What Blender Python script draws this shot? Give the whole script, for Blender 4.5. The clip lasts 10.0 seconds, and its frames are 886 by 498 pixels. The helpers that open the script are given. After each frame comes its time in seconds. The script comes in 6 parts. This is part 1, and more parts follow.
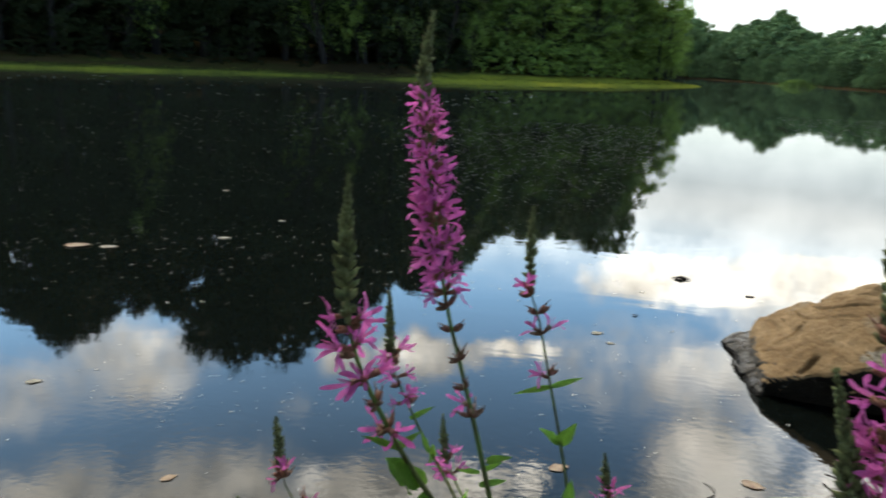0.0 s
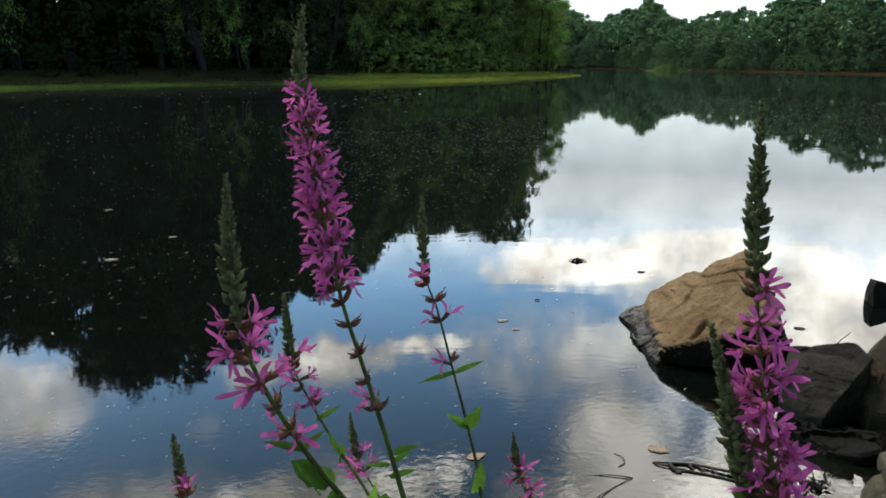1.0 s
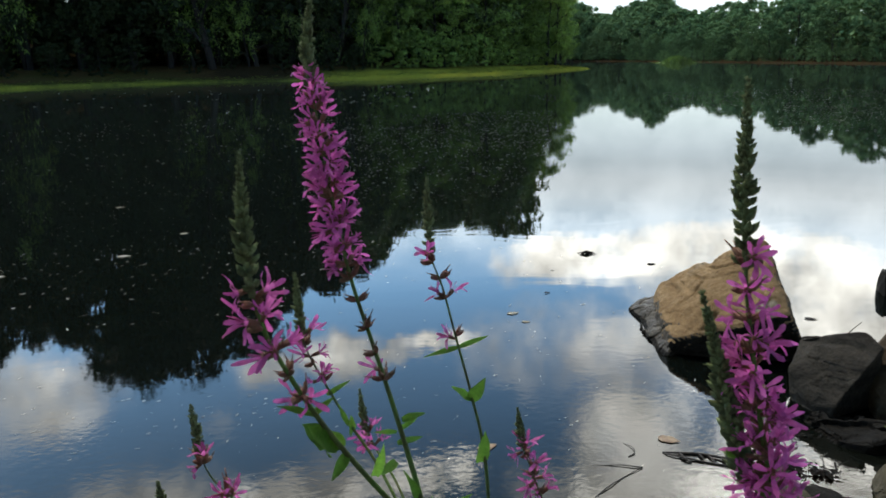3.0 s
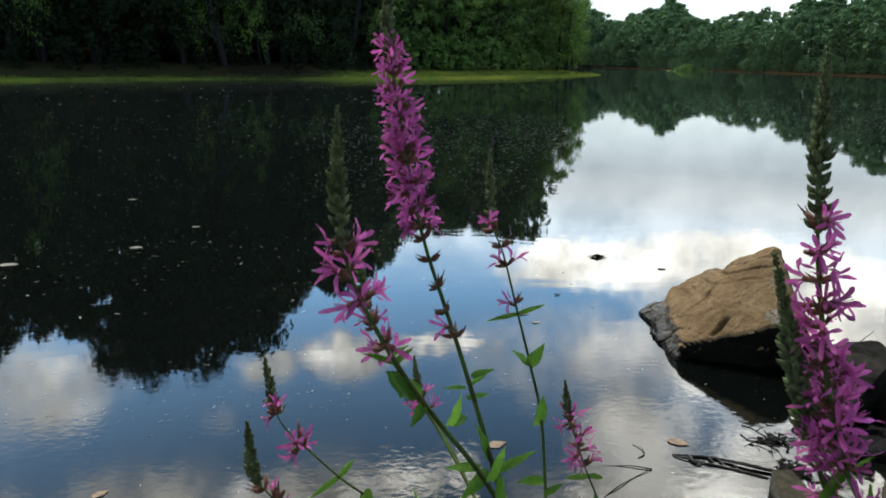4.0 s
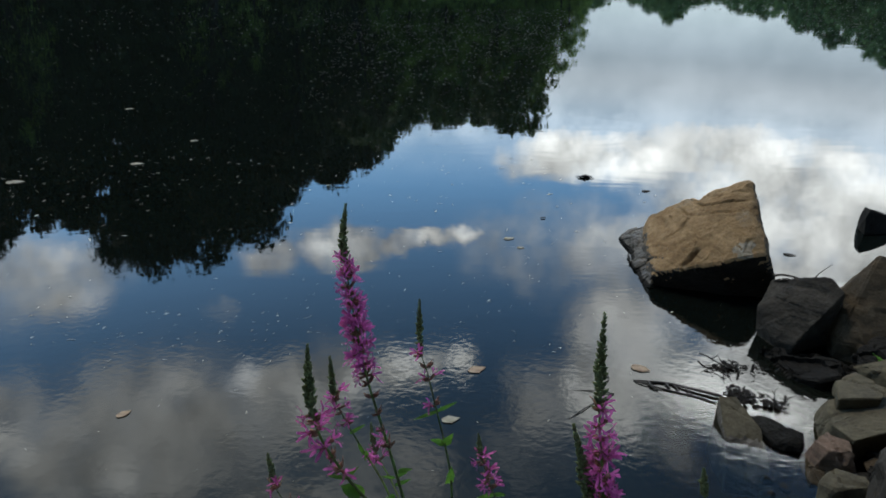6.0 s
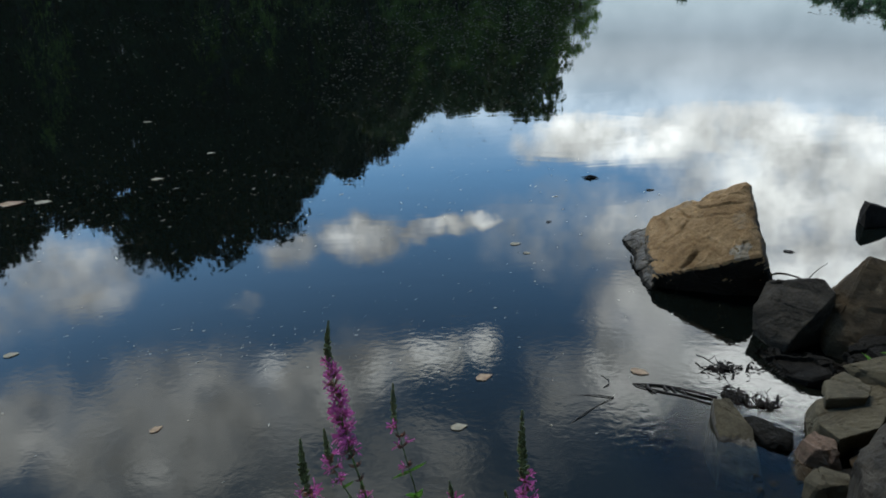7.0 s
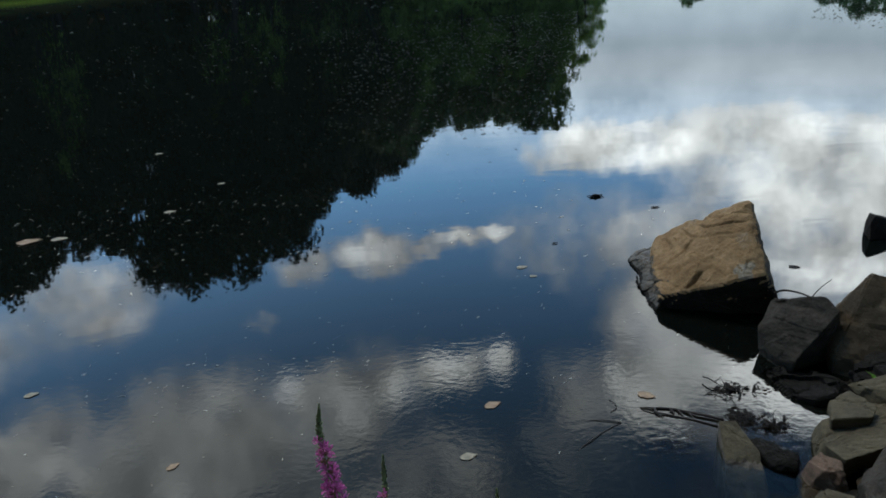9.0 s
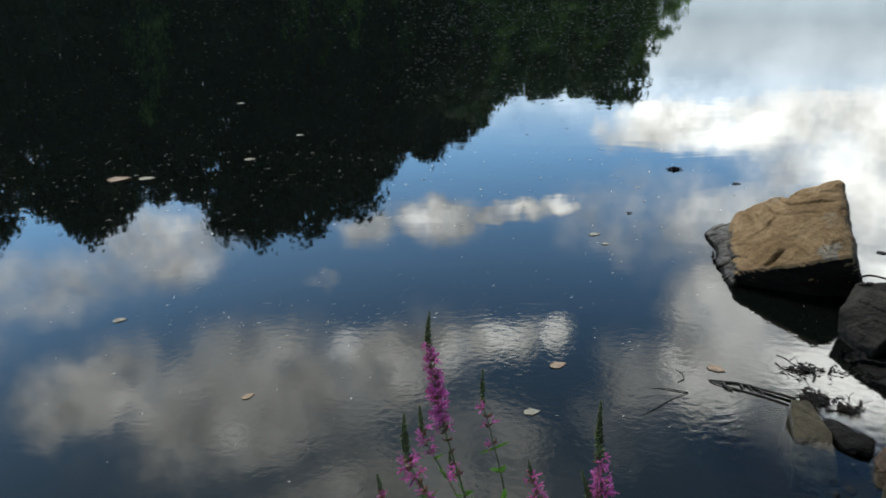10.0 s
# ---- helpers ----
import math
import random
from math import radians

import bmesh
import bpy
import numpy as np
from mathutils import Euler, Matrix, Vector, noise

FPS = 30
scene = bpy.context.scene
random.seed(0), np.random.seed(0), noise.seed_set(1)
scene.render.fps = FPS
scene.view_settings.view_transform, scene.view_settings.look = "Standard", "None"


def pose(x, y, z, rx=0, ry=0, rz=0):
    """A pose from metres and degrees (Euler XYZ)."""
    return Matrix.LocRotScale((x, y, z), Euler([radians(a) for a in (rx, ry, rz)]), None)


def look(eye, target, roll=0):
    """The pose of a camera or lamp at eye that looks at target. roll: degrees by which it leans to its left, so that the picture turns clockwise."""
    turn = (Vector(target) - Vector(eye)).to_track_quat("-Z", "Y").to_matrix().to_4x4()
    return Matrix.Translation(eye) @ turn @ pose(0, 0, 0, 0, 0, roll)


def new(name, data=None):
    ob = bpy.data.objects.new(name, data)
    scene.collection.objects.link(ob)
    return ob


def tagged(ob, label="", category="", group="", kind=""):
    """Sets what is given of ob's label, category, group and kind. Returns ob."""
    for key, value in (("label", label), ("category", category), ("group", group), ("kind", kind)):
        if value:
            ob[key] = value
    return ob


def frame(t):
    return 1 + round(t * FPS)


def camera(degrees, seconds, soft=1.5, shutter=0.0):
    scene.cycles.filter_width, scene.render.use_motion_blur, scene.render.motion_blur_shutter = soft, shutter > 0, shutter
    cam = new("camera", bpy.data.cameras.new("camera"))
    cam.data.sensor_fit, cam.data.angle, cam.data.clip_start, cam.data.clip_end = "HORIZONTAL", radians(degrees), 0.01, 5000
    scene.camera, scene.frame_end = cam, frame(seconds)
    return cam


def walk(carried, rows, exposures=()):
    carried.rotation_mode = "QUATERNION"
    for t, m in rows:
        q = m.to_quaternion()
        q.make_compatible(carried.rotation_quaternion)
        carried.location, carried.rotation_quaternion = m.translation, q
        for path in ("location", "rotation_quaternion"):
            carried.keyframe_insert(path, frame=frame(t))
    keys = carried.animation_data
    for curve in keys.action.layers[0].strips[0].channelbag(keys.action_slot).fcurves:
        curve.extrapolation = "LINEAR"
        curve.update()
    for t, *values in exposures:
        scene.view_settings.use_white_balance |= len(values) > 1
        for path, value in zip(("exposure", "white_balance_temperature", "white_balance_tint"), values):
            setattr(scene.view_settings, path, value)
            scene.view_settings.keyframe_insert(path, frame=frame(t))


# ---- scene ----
cam = camera(64.5, 10.0, soft=1.8, shutter=0.25)
PATH = [
    (0, (0.111, 0.078, 1.499), (0.009, 2.01, 0.991), 2.4),
    (0.2, (0.111, 0.079, 1.502), (0.185, 2.013, 0.995), 1.9),
    (0.5, (0.109, 0.077, 1.502), (0.258, 2.007, 0.997), -1.4),
    (1, (0.117, 0.077, 1.495), (0.293, 2.004, 0.989), -0.4),
    (1.5, (0.123, 0.075, 1.488), (0.303, 1.999, 0.972), -1.3),
    (2, (0.129, 0.071, 1.488), (0.298, 1.995, 0.973), -1.9),
    (2.5, (0.137, 0.064, 1.489), (0.311, 1.989, 0.974), -2.1),
    (2.7, (0.133, 0.061, 1.489), (0.297, 1.984, 0.966), -1.6),
    (3.8, (0.081, 0.049, 1.485), (0.209, 1.981, 0.983), -0.6),
    (4, (0.08, 0.042, 1.471), (0.211, 1.971, 0.959), 0.3),
    (4.5, (0.082, 0.021, 1.463), (0.203, 1.926, 0.865), 1.4),
    (5, (0.092, -0.012, 1.511), (0.218, 1.861, 0.82), 2.4),
    (5.5, (0.115, -0.039, 1.633), (0.259, 1.82, 0.911), 1.6),
    (6, (0.123, -0.093, 1.735), (0.253, 1.735, 0.935), 0.8),
    (6.2, (0.127, -0.116, 1.765), (0.241, 1.704, 0.944), 0.6),
    (7.3, (0.205, -0.214, 1.974), (0.275, 1.599, 1.134), -3.0),
    (7.5, (0.214, -0.207, 1.997), (0.285, 1.602, 1.148), -3.7),
    (8, (0.212, -0.227, 2.018), (0.287, 1.592, 1.191), -4.0),
    (8.5, (0.222, -0.236, 2.032), (0.285, 1.596, 1.232), -4.3),
    (9, (0.227, -0.229, 2.027), (0.266, 1.605, 1.23), -4.1),
    (9.5, (0.192, -0.246, 2.009), (0.185, 1.555, 1.139), -3.5),
    (10, (0.159, -0.28, 1.984), (0.019, 1.516, 1.115), -2.5),
]
walk(cam, [(t, look(eye, target, roll)) for t, eye, target, roll in PATH],
     [(0, 0.57, 7900, 11), (0.5, 0.32, 7700, 11), (2, 0.24, 7300, 10), (3.9, 0.32, 7300, 10), (4.5, 0.24, 7150, 10), (5.5, -0.13, 6800, 9), (7.5, -0.19, 6600, 7), (8.5, -0.37, 6550, 7), (9.5, -0.08, 6700, 8), (10, 0.2, 6950, 9)])

# ---- sky, sun ----
SUN_AZ, SUN_EL = -32.0, 62.0


def make_world():
    w = bpy.data.worlds.new("sky")
    scene.world = w
    w.use_nodes = True
    nt = w.node_tree
    nt.nodes.clear()

    def node(kind, operation="", clamp=False, smooth=False, colour="", blend=""):
        n = nt.nodes.new(kind)
        if operation:
            n.operation = operation
        if clamp:
            n.use_clamp = True
        if smooth:
            n.interpolation_type = "SMOOTHSTEP"
        if colour:
            n.data_type = colour
        if blend:
            n.blend_type = blend
        return n

    def wire(a, b):
        nt.links.new(a, b)

    def calc(op, a, b=None, c=None, clamp=False):
        n = node("ShaderNodeMath", operation=op, clamp=clamp)
        for i, v in enumerate((a, b, c)):
            if v is None:
                continue
            if isinstance(v, (int, float)):
                n.inputs[i].default_value = v
            else:
                wire(v, n.inputs[i])
        return n.outputs[0]

    sky = node("ShaderNodeTexSky")
    sky.sky_type, sky.sun_disc = "NISHITA", False
    sky.sun_elevation, sky.sun_rotation = radians(SUN_EL), radians(SUN_AZ)
    sky.air_density, sky.dust_density, sky.ozone_density = 1.0, 0.6, 2.0
    coord = node("ShaderNodeTexCoord")
    split = node("ShaderNodeSeparateXYZ")
    wire(coord.outputs["Generated"], split.inputs[0])
    # compass bearing and height over the horizon, in degrees
    bearing = calc("MULTIPLY", calc("ARCTAN2", split.outputs[0], split.outputs[1]), 57.2958)
    height = calc("MULTIPLY", calc("ARCSINE", split.outputs[2]), 57.2958)
    plane = node("ShaderNodeCombineXYZ")
    wire(bearing, plane.inputs[0])
    wire(height, plane.inputs[1])

    def noise(scale, detail, rough):
        n = node("ShaderNodeTexNoise")
        n.inputs["Scale"].default_value, n.inputs["Detail"].default_value, n.inputs["Roughness"].default_value = scale, detail, rough
        wire(coord.outputs["Generated"], n.inputs["Vector"])
        return n

    warp = noise(8.0, 5.0, 0.58)
    shift = node("ShaderNodeVectorMath", operation="MULTIPLY_ADD")
    wire(warp.outputs["Color"], shift.inputs[0])
    shift.inputs[1].default_value = (8.0, 6.0, 0)
    shift.inputs[2].default_value = (-4.0, -3.0, 0)
    bent = node("ShaderNodeVectorMath", operation="ADD")
    wire(plane.outputs[0], bent.inputs[0])
    wire(shift.outputs[0], bent.inputs[1])

    def bank(az, el, wide, high, turn, power, core=0.35):
        m = node("ShaderNodeMapping")
        m.vector_type = "TEXTURE"
        m.inputs["Location"].default_value = (az, el, 0)
        m.inputs["Rotation"].default_value = (0, 0, radians(turn))
        m.inputs["Scale"].default_value = (wide, high, 1)
        wire(bent.outputs[0], m.inputs["Vector"])
        ln = node("ShaderNodeVectorMath", operation="LENGTH")
        wire(m.outputs[0], ln.inputs[0])
        r = node("ShaderNodeMapRange", smooth=True)
        r.inputs["From Min"].default_value, r.inputs["From Max"].default_value = 1.35, core
        r.inputs["To Min"].default_value, r.inputs["To Max"].default_value = 0.0, power
        wire(ln.outputs["Value"], r.inputs["Value"])
        return r.outputs[0]

    def highest(values):
        top = values[0]
        for b in values[1:]:
            top = calc("MAXIMUM", top, b)
        return top

    cover = highest([
        # the long white cloud over the far shore
        bank(15, 15.2, 8, 2.6, 0, 1.0), bank(24, 15.0, 12, 3.4, 0, 1.0), bank(34, 17.2, 17, 6.0, 0, 1.0), bank(32, 22.5, 15, 5.0, 0, 0.85), bank(56, 20, 16, 11, 0, 0.9),
        # the small drifting cloud and its tail
        bank(-4.6, 23.4, 4.4, 2.2, 0, 0.95), bank(1.0, 23.4, 4.6, 1.1, -3, 0.9), bank(5.8, 22.8, 2.6, 0.9, -3, 0.85), bank(-9.6, 23.6, 4.0, 1.7, 0, 0.7), bank(-15.6, 26.9, 2.2, 0.9, 0, 0.55),
        # the heap over the wood
        bank(-28.5, 22.6, 6.5, 4.4, 0, 0.74), bank(-38, 23.4, 8.0, 4.0, 0, 0.62), bank(-54, 26, 14, 9, 0, 0.9),
        # the broad grey bank overhead
        bank(-22, 36.2, 15, 7.2, 4, 0.95), bank(-36, 31.6, 8, 3.6, 0, 0.85), bank(-9, 35.2, 10, 4.6, -14, 0.95), bank(1.2, 33.0, 5.0, 2.2, -18, 0.95), bank(5.8, 32.0, 1.9, 1.5, 0, 0.9), bank(-10, 46, 22, 6.5, 0, 0.8), bank(-1, 41, 9, 3.8, 0, 0.62),
        # broken cloud over the near shore
        bank(16, 20.5, 7, 3.5, 0, 0.5), bank(13, 23.5, 9, 4.5, 0, 0.55), bank(20, 23, 8, 5, 0, 0.7), bank(21, 29.0, 7.0, 5.0, 0, 0.85), bank(25, 32.5, 8, 4.2, 0, 0.95), bank(38, 30.5, 14, 5.6, 0, 1.0), bank(20, 34.0, 7.0, 4.2, 0, 0.9), bank(24, 36.5, 6.0, 2.2, 20, 0.7), bank(14.6, 35.0, 5.0, 4.2, 0, 0.62), bank(12, 39.5, 7, 3.0, 0, 0.42),
    ])
    # bright billows inside the clouds
    billow = highest([
        bank(-25.4, 25.2, 2.2, 1.7, 0, 20, 0.1), bank(-27, 20.6, 1.6, 1.6, 0, 6, 0.1), bank(-13.6, 32.5, 1.7, 1.9, 0, 34, 0.1),
        bank(-8.0, 35.4, 2.6, 2.4, 20, 30, 0.1), bank(1.2, 32.6, 3.0, 1.2, -14, 46, 0.1), bank(5.5, 32.0, 1.5, 1.2, 0, 32, 0.1), bank(-3.0, 34.8, 2.2, 1.6, 0, 26, 0.1),
        bank(-26, 37.4, 3.0, 2.0, 0, 10, 0.1), bank(-33, 33.6, 2.4, 1.6, 0, 10, 0.1), bank(-5.0, 23.3, 2.4, 1.3, 0, 28, 0.1), bank(1.6, 23.3, 2.2, 0.7, 0, 22, 0.1), bank(6.0, 22.7, 1.8, 0.6, 0, 22, 0.1),
        bank(24, 31.5, 5.0, 3.0, 0, 40, 0.1), bank(31, 32.8, 6.5, 3.2, 0, 80, 0.1), bank(17.6, 33.8, 1.5, 1.2, 0, 34, 0.1), bank(21.5, 35.0, 5.0, 2.6, 0, 26, 0.1), bank(15.4, 13.9, 4.5, 1.6, 0, 18, 0.1), bank(30, 20.5, 14, 5, 0, 18, 0.1),
        bank(18.6, 16.2, 4.5, 1.7, 0, 22, 0.1), bank(29.5, 13.9, 4.5, 1.7, 0, 12, 0.1), bank(34.5, 14.7, 4.5, 1.8, 0, 14, 0.1),
        bank(31.4, 18.8, 2.8, 1.5, 0, 14, 0.1), bank(43, 17, 9, 5, 0, 14, 0.1), bank(35, 26, 9, 3.6, 0, 64, 0.1), bank(28.5, 26.8, 6.5, 3.2, 0, 62, 0.1), bank(21, 29, 4, 3, 0, 20, 0.1),
    ])
    puff = noise(12.5, 7.0, 0.6)
    rag = noise(17.0, 6.0, 0.58)
    torn = calc("MULTIPLY_ADD", calc("SUBTRACT", rag.outputs[0], 0.5), 1.5, cover)
    edge = node("ShaderNodeMapRange", smooth=True)
    edge.inputs["From Min"].default_value, edge.inputs["From Max"].default_value = 0.05, 1.1
    wire(torn, edge.inputs["Value"])
    thick = calc("MULTIPLY", edge.outputs[0], calc("MINIMUM", calc("MULTIPLY", cover, 1.5), 1.0), clamp=True)
    # thin veil low over the horizon
    low = node("ShaderNodeMapRange", smooth=True)
    low.inputs["From Min"].default_value, low.inputs["From Max"].default_value = 19.0, 9.0
    low.inputs["To Min"].default_value, low.inputs["To Max"].default_value = 0.0, 0.90
    wire(height, low.inputs["Value"])
    thick = calc("MAXIMUM", thick, low.outputs[0])
    blue = node("ShaderNodeMix", colour="RGBA", blend="MULTIPLY")
    blue.inputs["Factor"].default_value = 1.0
    wire(sky.outputs[0], blue.inputs["A"])
    # the clear sky deepens upwards
    deep = node("ShaderNodeMapRange", smooth=True)
    deep.inputs["From Min"].default_value, deep.inputs["From Max"].default_value = 17.0, 43.0
    deep.inputs["To Min"].default_value, deep.inputs["To Max"].default_value = 1.08, 0.42
    wire(height, deep.inputs["Value"])
    tone = node("ShaderNodeVectorMath", operation="SCALE")
    tone.inputs[0].default_value = SKY_TINT
    wire(deep.outputs[0], tone.inputs["Scale"])
    wire(tone.outputs[0], blue.inputs["B"])
    # clouds stand darker low over the land than high up
    rise = node("ShaderNodeMapRange")
    rise.inputs["From Min"].default_value, rise.inputs["From Max"].default_value = 8.0, 14.5
    rise.inputs["To Min"].default_value, rise.inputs["To Max"].default_value = CLOUD_LOW, CLOUD_HIGH
    wire(height, rise.inputs["Value"])
    shade = node("ShaderNodeMapRange")
    shade.inputs["From Min"].default_value, shade.inputs["From Max"].default_value = 0.35, 0.65
    shade.inputs["To Min"].default_value, shade.inputs["To Max"].default_value = 0.62, 1.38
    wire(puff.outputs[0], shade.inputs["Value"])
    # the far veil is smooth, the clouds overhead are lumpy
    lumpy = node("ShaderNodeMapRange", smooth=True)
    lumpy.inputs["From Min"].default_value, lumpy.inputs["From Max"].default_value = 9.0, 15.0
    lumpy.inputs["To Min"].default_value = 0.35
    wire(height, lumpy.inputs["Value"])
    relief = calc("MULTIPLY_ADD", calc("SUBTRACT", shade.outputs[0], 1.0), lumpy.outputs[0], 1.0)
    glow = calc("MULTIPLY", calc("ADD", rise.outputs[0], billow), relief)
    cool = node("ShaderNodeMapRange")
    cool.inputs["From Min"].default_value, cool.inputs["From Max"].default_value = 7.0, 14.0
    cool.inputs["To Min"].default_value, cool.inputs["To Max"].default_value = 0.80, 0.93
    wire(height, cool.inputs["Value"])
    white = node("ShaderNodeCombineColor")
    wire(calc("MULTIPLY", glow, cool.outputs[0]), white.inputs[0])
    wire(calc("MULTIPLY", glow, calc("MULTIPLY_ADD", cool.outputs[0], 0.654, 0.372)), white.inputs[1])
    wire(glow, white.inputs[2])
    mix = node("ShaderNodeMix", colour="RGBA")
    wire(thick, mix.inputs["Factor"])
    wire(blue.outputs["Result"], mix.inputs["A"])
    wire(white.outputs[0], mix.inputs["B"])
    back = node("ShaderNodeBackground")
    back.inputs["Strength"].default_value = SKY_STRENGTH
    wire(mix.outputs["Result"], back.inputs["Color"])
    wire(back.outputs[0], node("ShaderNodeOutputWorld").inputs["Surface"])


SKY_STRENGTH = 0.12
CLOUD_LOW, CLOUD_HIGH = 8.2, 26.0
SKY_TINT = (2.35, 3.5, 3.95)
make_world()
sun = new("sun", bpy.data.lights.new("sun", "SUN"))
sun.data.energy, sun.data.angle, sun.data.color = 2.0, radians(12), (1.0, 0.92, 0.80)
sun.matrix_world = look((40 * math.sin(radians(SUN_AZ)), 40 * math.cos(radians(SUN_AZ)), 40 * math.tan(radians(SUN_EL))), (0, 0, 0))


# ---- materials ----
def material(name, base, rough=0.8, vary=0.25, scale=4.0, fine=40.0, bump=0.3, bump_size=0.01, second=None, patch=1.0, spec=0.4,
             through_light=0.0, per_object=0.0, per_island=0.0, object_space=True):
    """A principled surface with two scales of colour variation and relief."""
    m = bpy.data.materials.new(name)
    m.use_nodes = True
    nt = m.node_tree
    b = nt.nodes["Principled BSDF"]
    b.inputs["Roughness"].default_value = rough
    b.inputs["Specular IOR Level"].default_value = spec
    tc = nt.nodes.new("ShaderNodeTexCoord")
    src = tc.outputs["Object" if object_space else "Generated"]
    n1 = nt.nodes.new("ShaderNodeTexNoise")
    n1.inputs["Scale"].default_value, n1.inputs["Detail"].default_value = scale, 6
    n2 = nt.nodes.new("ShaderNodeTexNoise")
    n2.inputs["Scale"].default_value, n2.inputs["Detail"].default_value = fine, 4
    nt.links.new(src, n1.inputs["Vector"])
    nt.links.new(src, n2.inputs["Vector"])
    ramp = nt.nodes.new("ShaderNodeMapRange")
    ramp.inputs["From Min"].default_value, ramp.inputs["From Max"].default_value = 0.5 - 0.16 / patch, 0.5 + 0.16 / patch
    nt.links.new(n1.outputs[0], ramp.inputs["Value"])
    mix = nt.nodes.new("ShaderNodeMix")
    mix.data_type = "RGBA"
    nt.links.new(ramp.outputs[0], mix.inputs["Factor"])
    mix.inputs["A"].default_value = (*base, 1)
    mix.inputs["B"].default_value = (*(second or [c * (1 - vary) for c in base]), 1)
    hsv = nt.nodes.new("ShaderNodeHueSaturation")
    nt.links.new(mix.outputs["Result"], hsv.inputs["Color"])
    val = nt.nodes.new("ShaderNodeMapRange")
    val.inputs["From Min"].default_value, val.inputs["From Max"].default_value = 0.3, 0.7
    val.inputs["To Min"].default_value, val.inputs["To Max"].default_value = 1 - vary, 1 + vary
    nt.links.new(n2.outputs[0], val.inputs["Value"])
    out = val.outputs[0]
    if per_object or per_island:
        for amount, kind, socket in ((per_object, "ShaderNodeObjectInfo", "Random"), (per_island, "ShaderNodeNewGeometry", "Random Per Island")):
            if not amount:
                continue
            info = nt.nodes.new(kind)
            r = nt.nodes.new("ShaderNodeMapRange")
            r.inputs["To Min"].default_value, r.inputs["To Max"].default_value = 1 - amount, 1 + amount
            nt.links.new(info.outputs[socket], r.inputs["Value"])
            mul = nt.nodes.new("ShaderNodeMath")
            mul.operation = "MULTIPLY"
            nt.links.new(out, mul.inputs[0])
            nt.links.new(r.outputs[0], mul.inputs[1])
            out = mul.outputs[0]
    nt.links.new(out, hsv.inputs["Value"])
    nt.links.new(hsv.outputs[0], b.inputs["Base Color"])
    if bump:
        add = nt.nodes.new("ShaderNodeMath")
        add.operation = "MULTIPLY_ADD"
        nt.links.new(n1.outputs[0], add.inputs[0])
        add.inputs[1].default_value = 1.5
        nt.links.new(n2.outputs[0], add.inputs[2])
        bp = nt.nodes.new("ShaderNodeBump")
        bp.inputs["Strength"].default_value, bp.inputs["Distance"].default_value = bump, bump_size
        nt.links.new(add.outputs[0], bp.inputs["Height"])
        nt.links.new(bp.outputs[0], b.inputs["Normal"])
    if through_light:
        tr = nt.nodes.new("ShaderNodeBsdfTranslucent")
        nt.links.new(hsv.outputs[0], tr.inputs["Color"])
        ms = nt.nodes.new("ShaderNodeMixShader")
        ms.inputs[0].default_value = through_light
        nt.links.new(b.outputs[0], ms.inputs[1])
        nt.links.new(tr.outputs[0], ms.inputs[2])
        nt.links.new(ms.outputs[0], nt.nodes["Material Output"].inputs["Surface"])
    return m


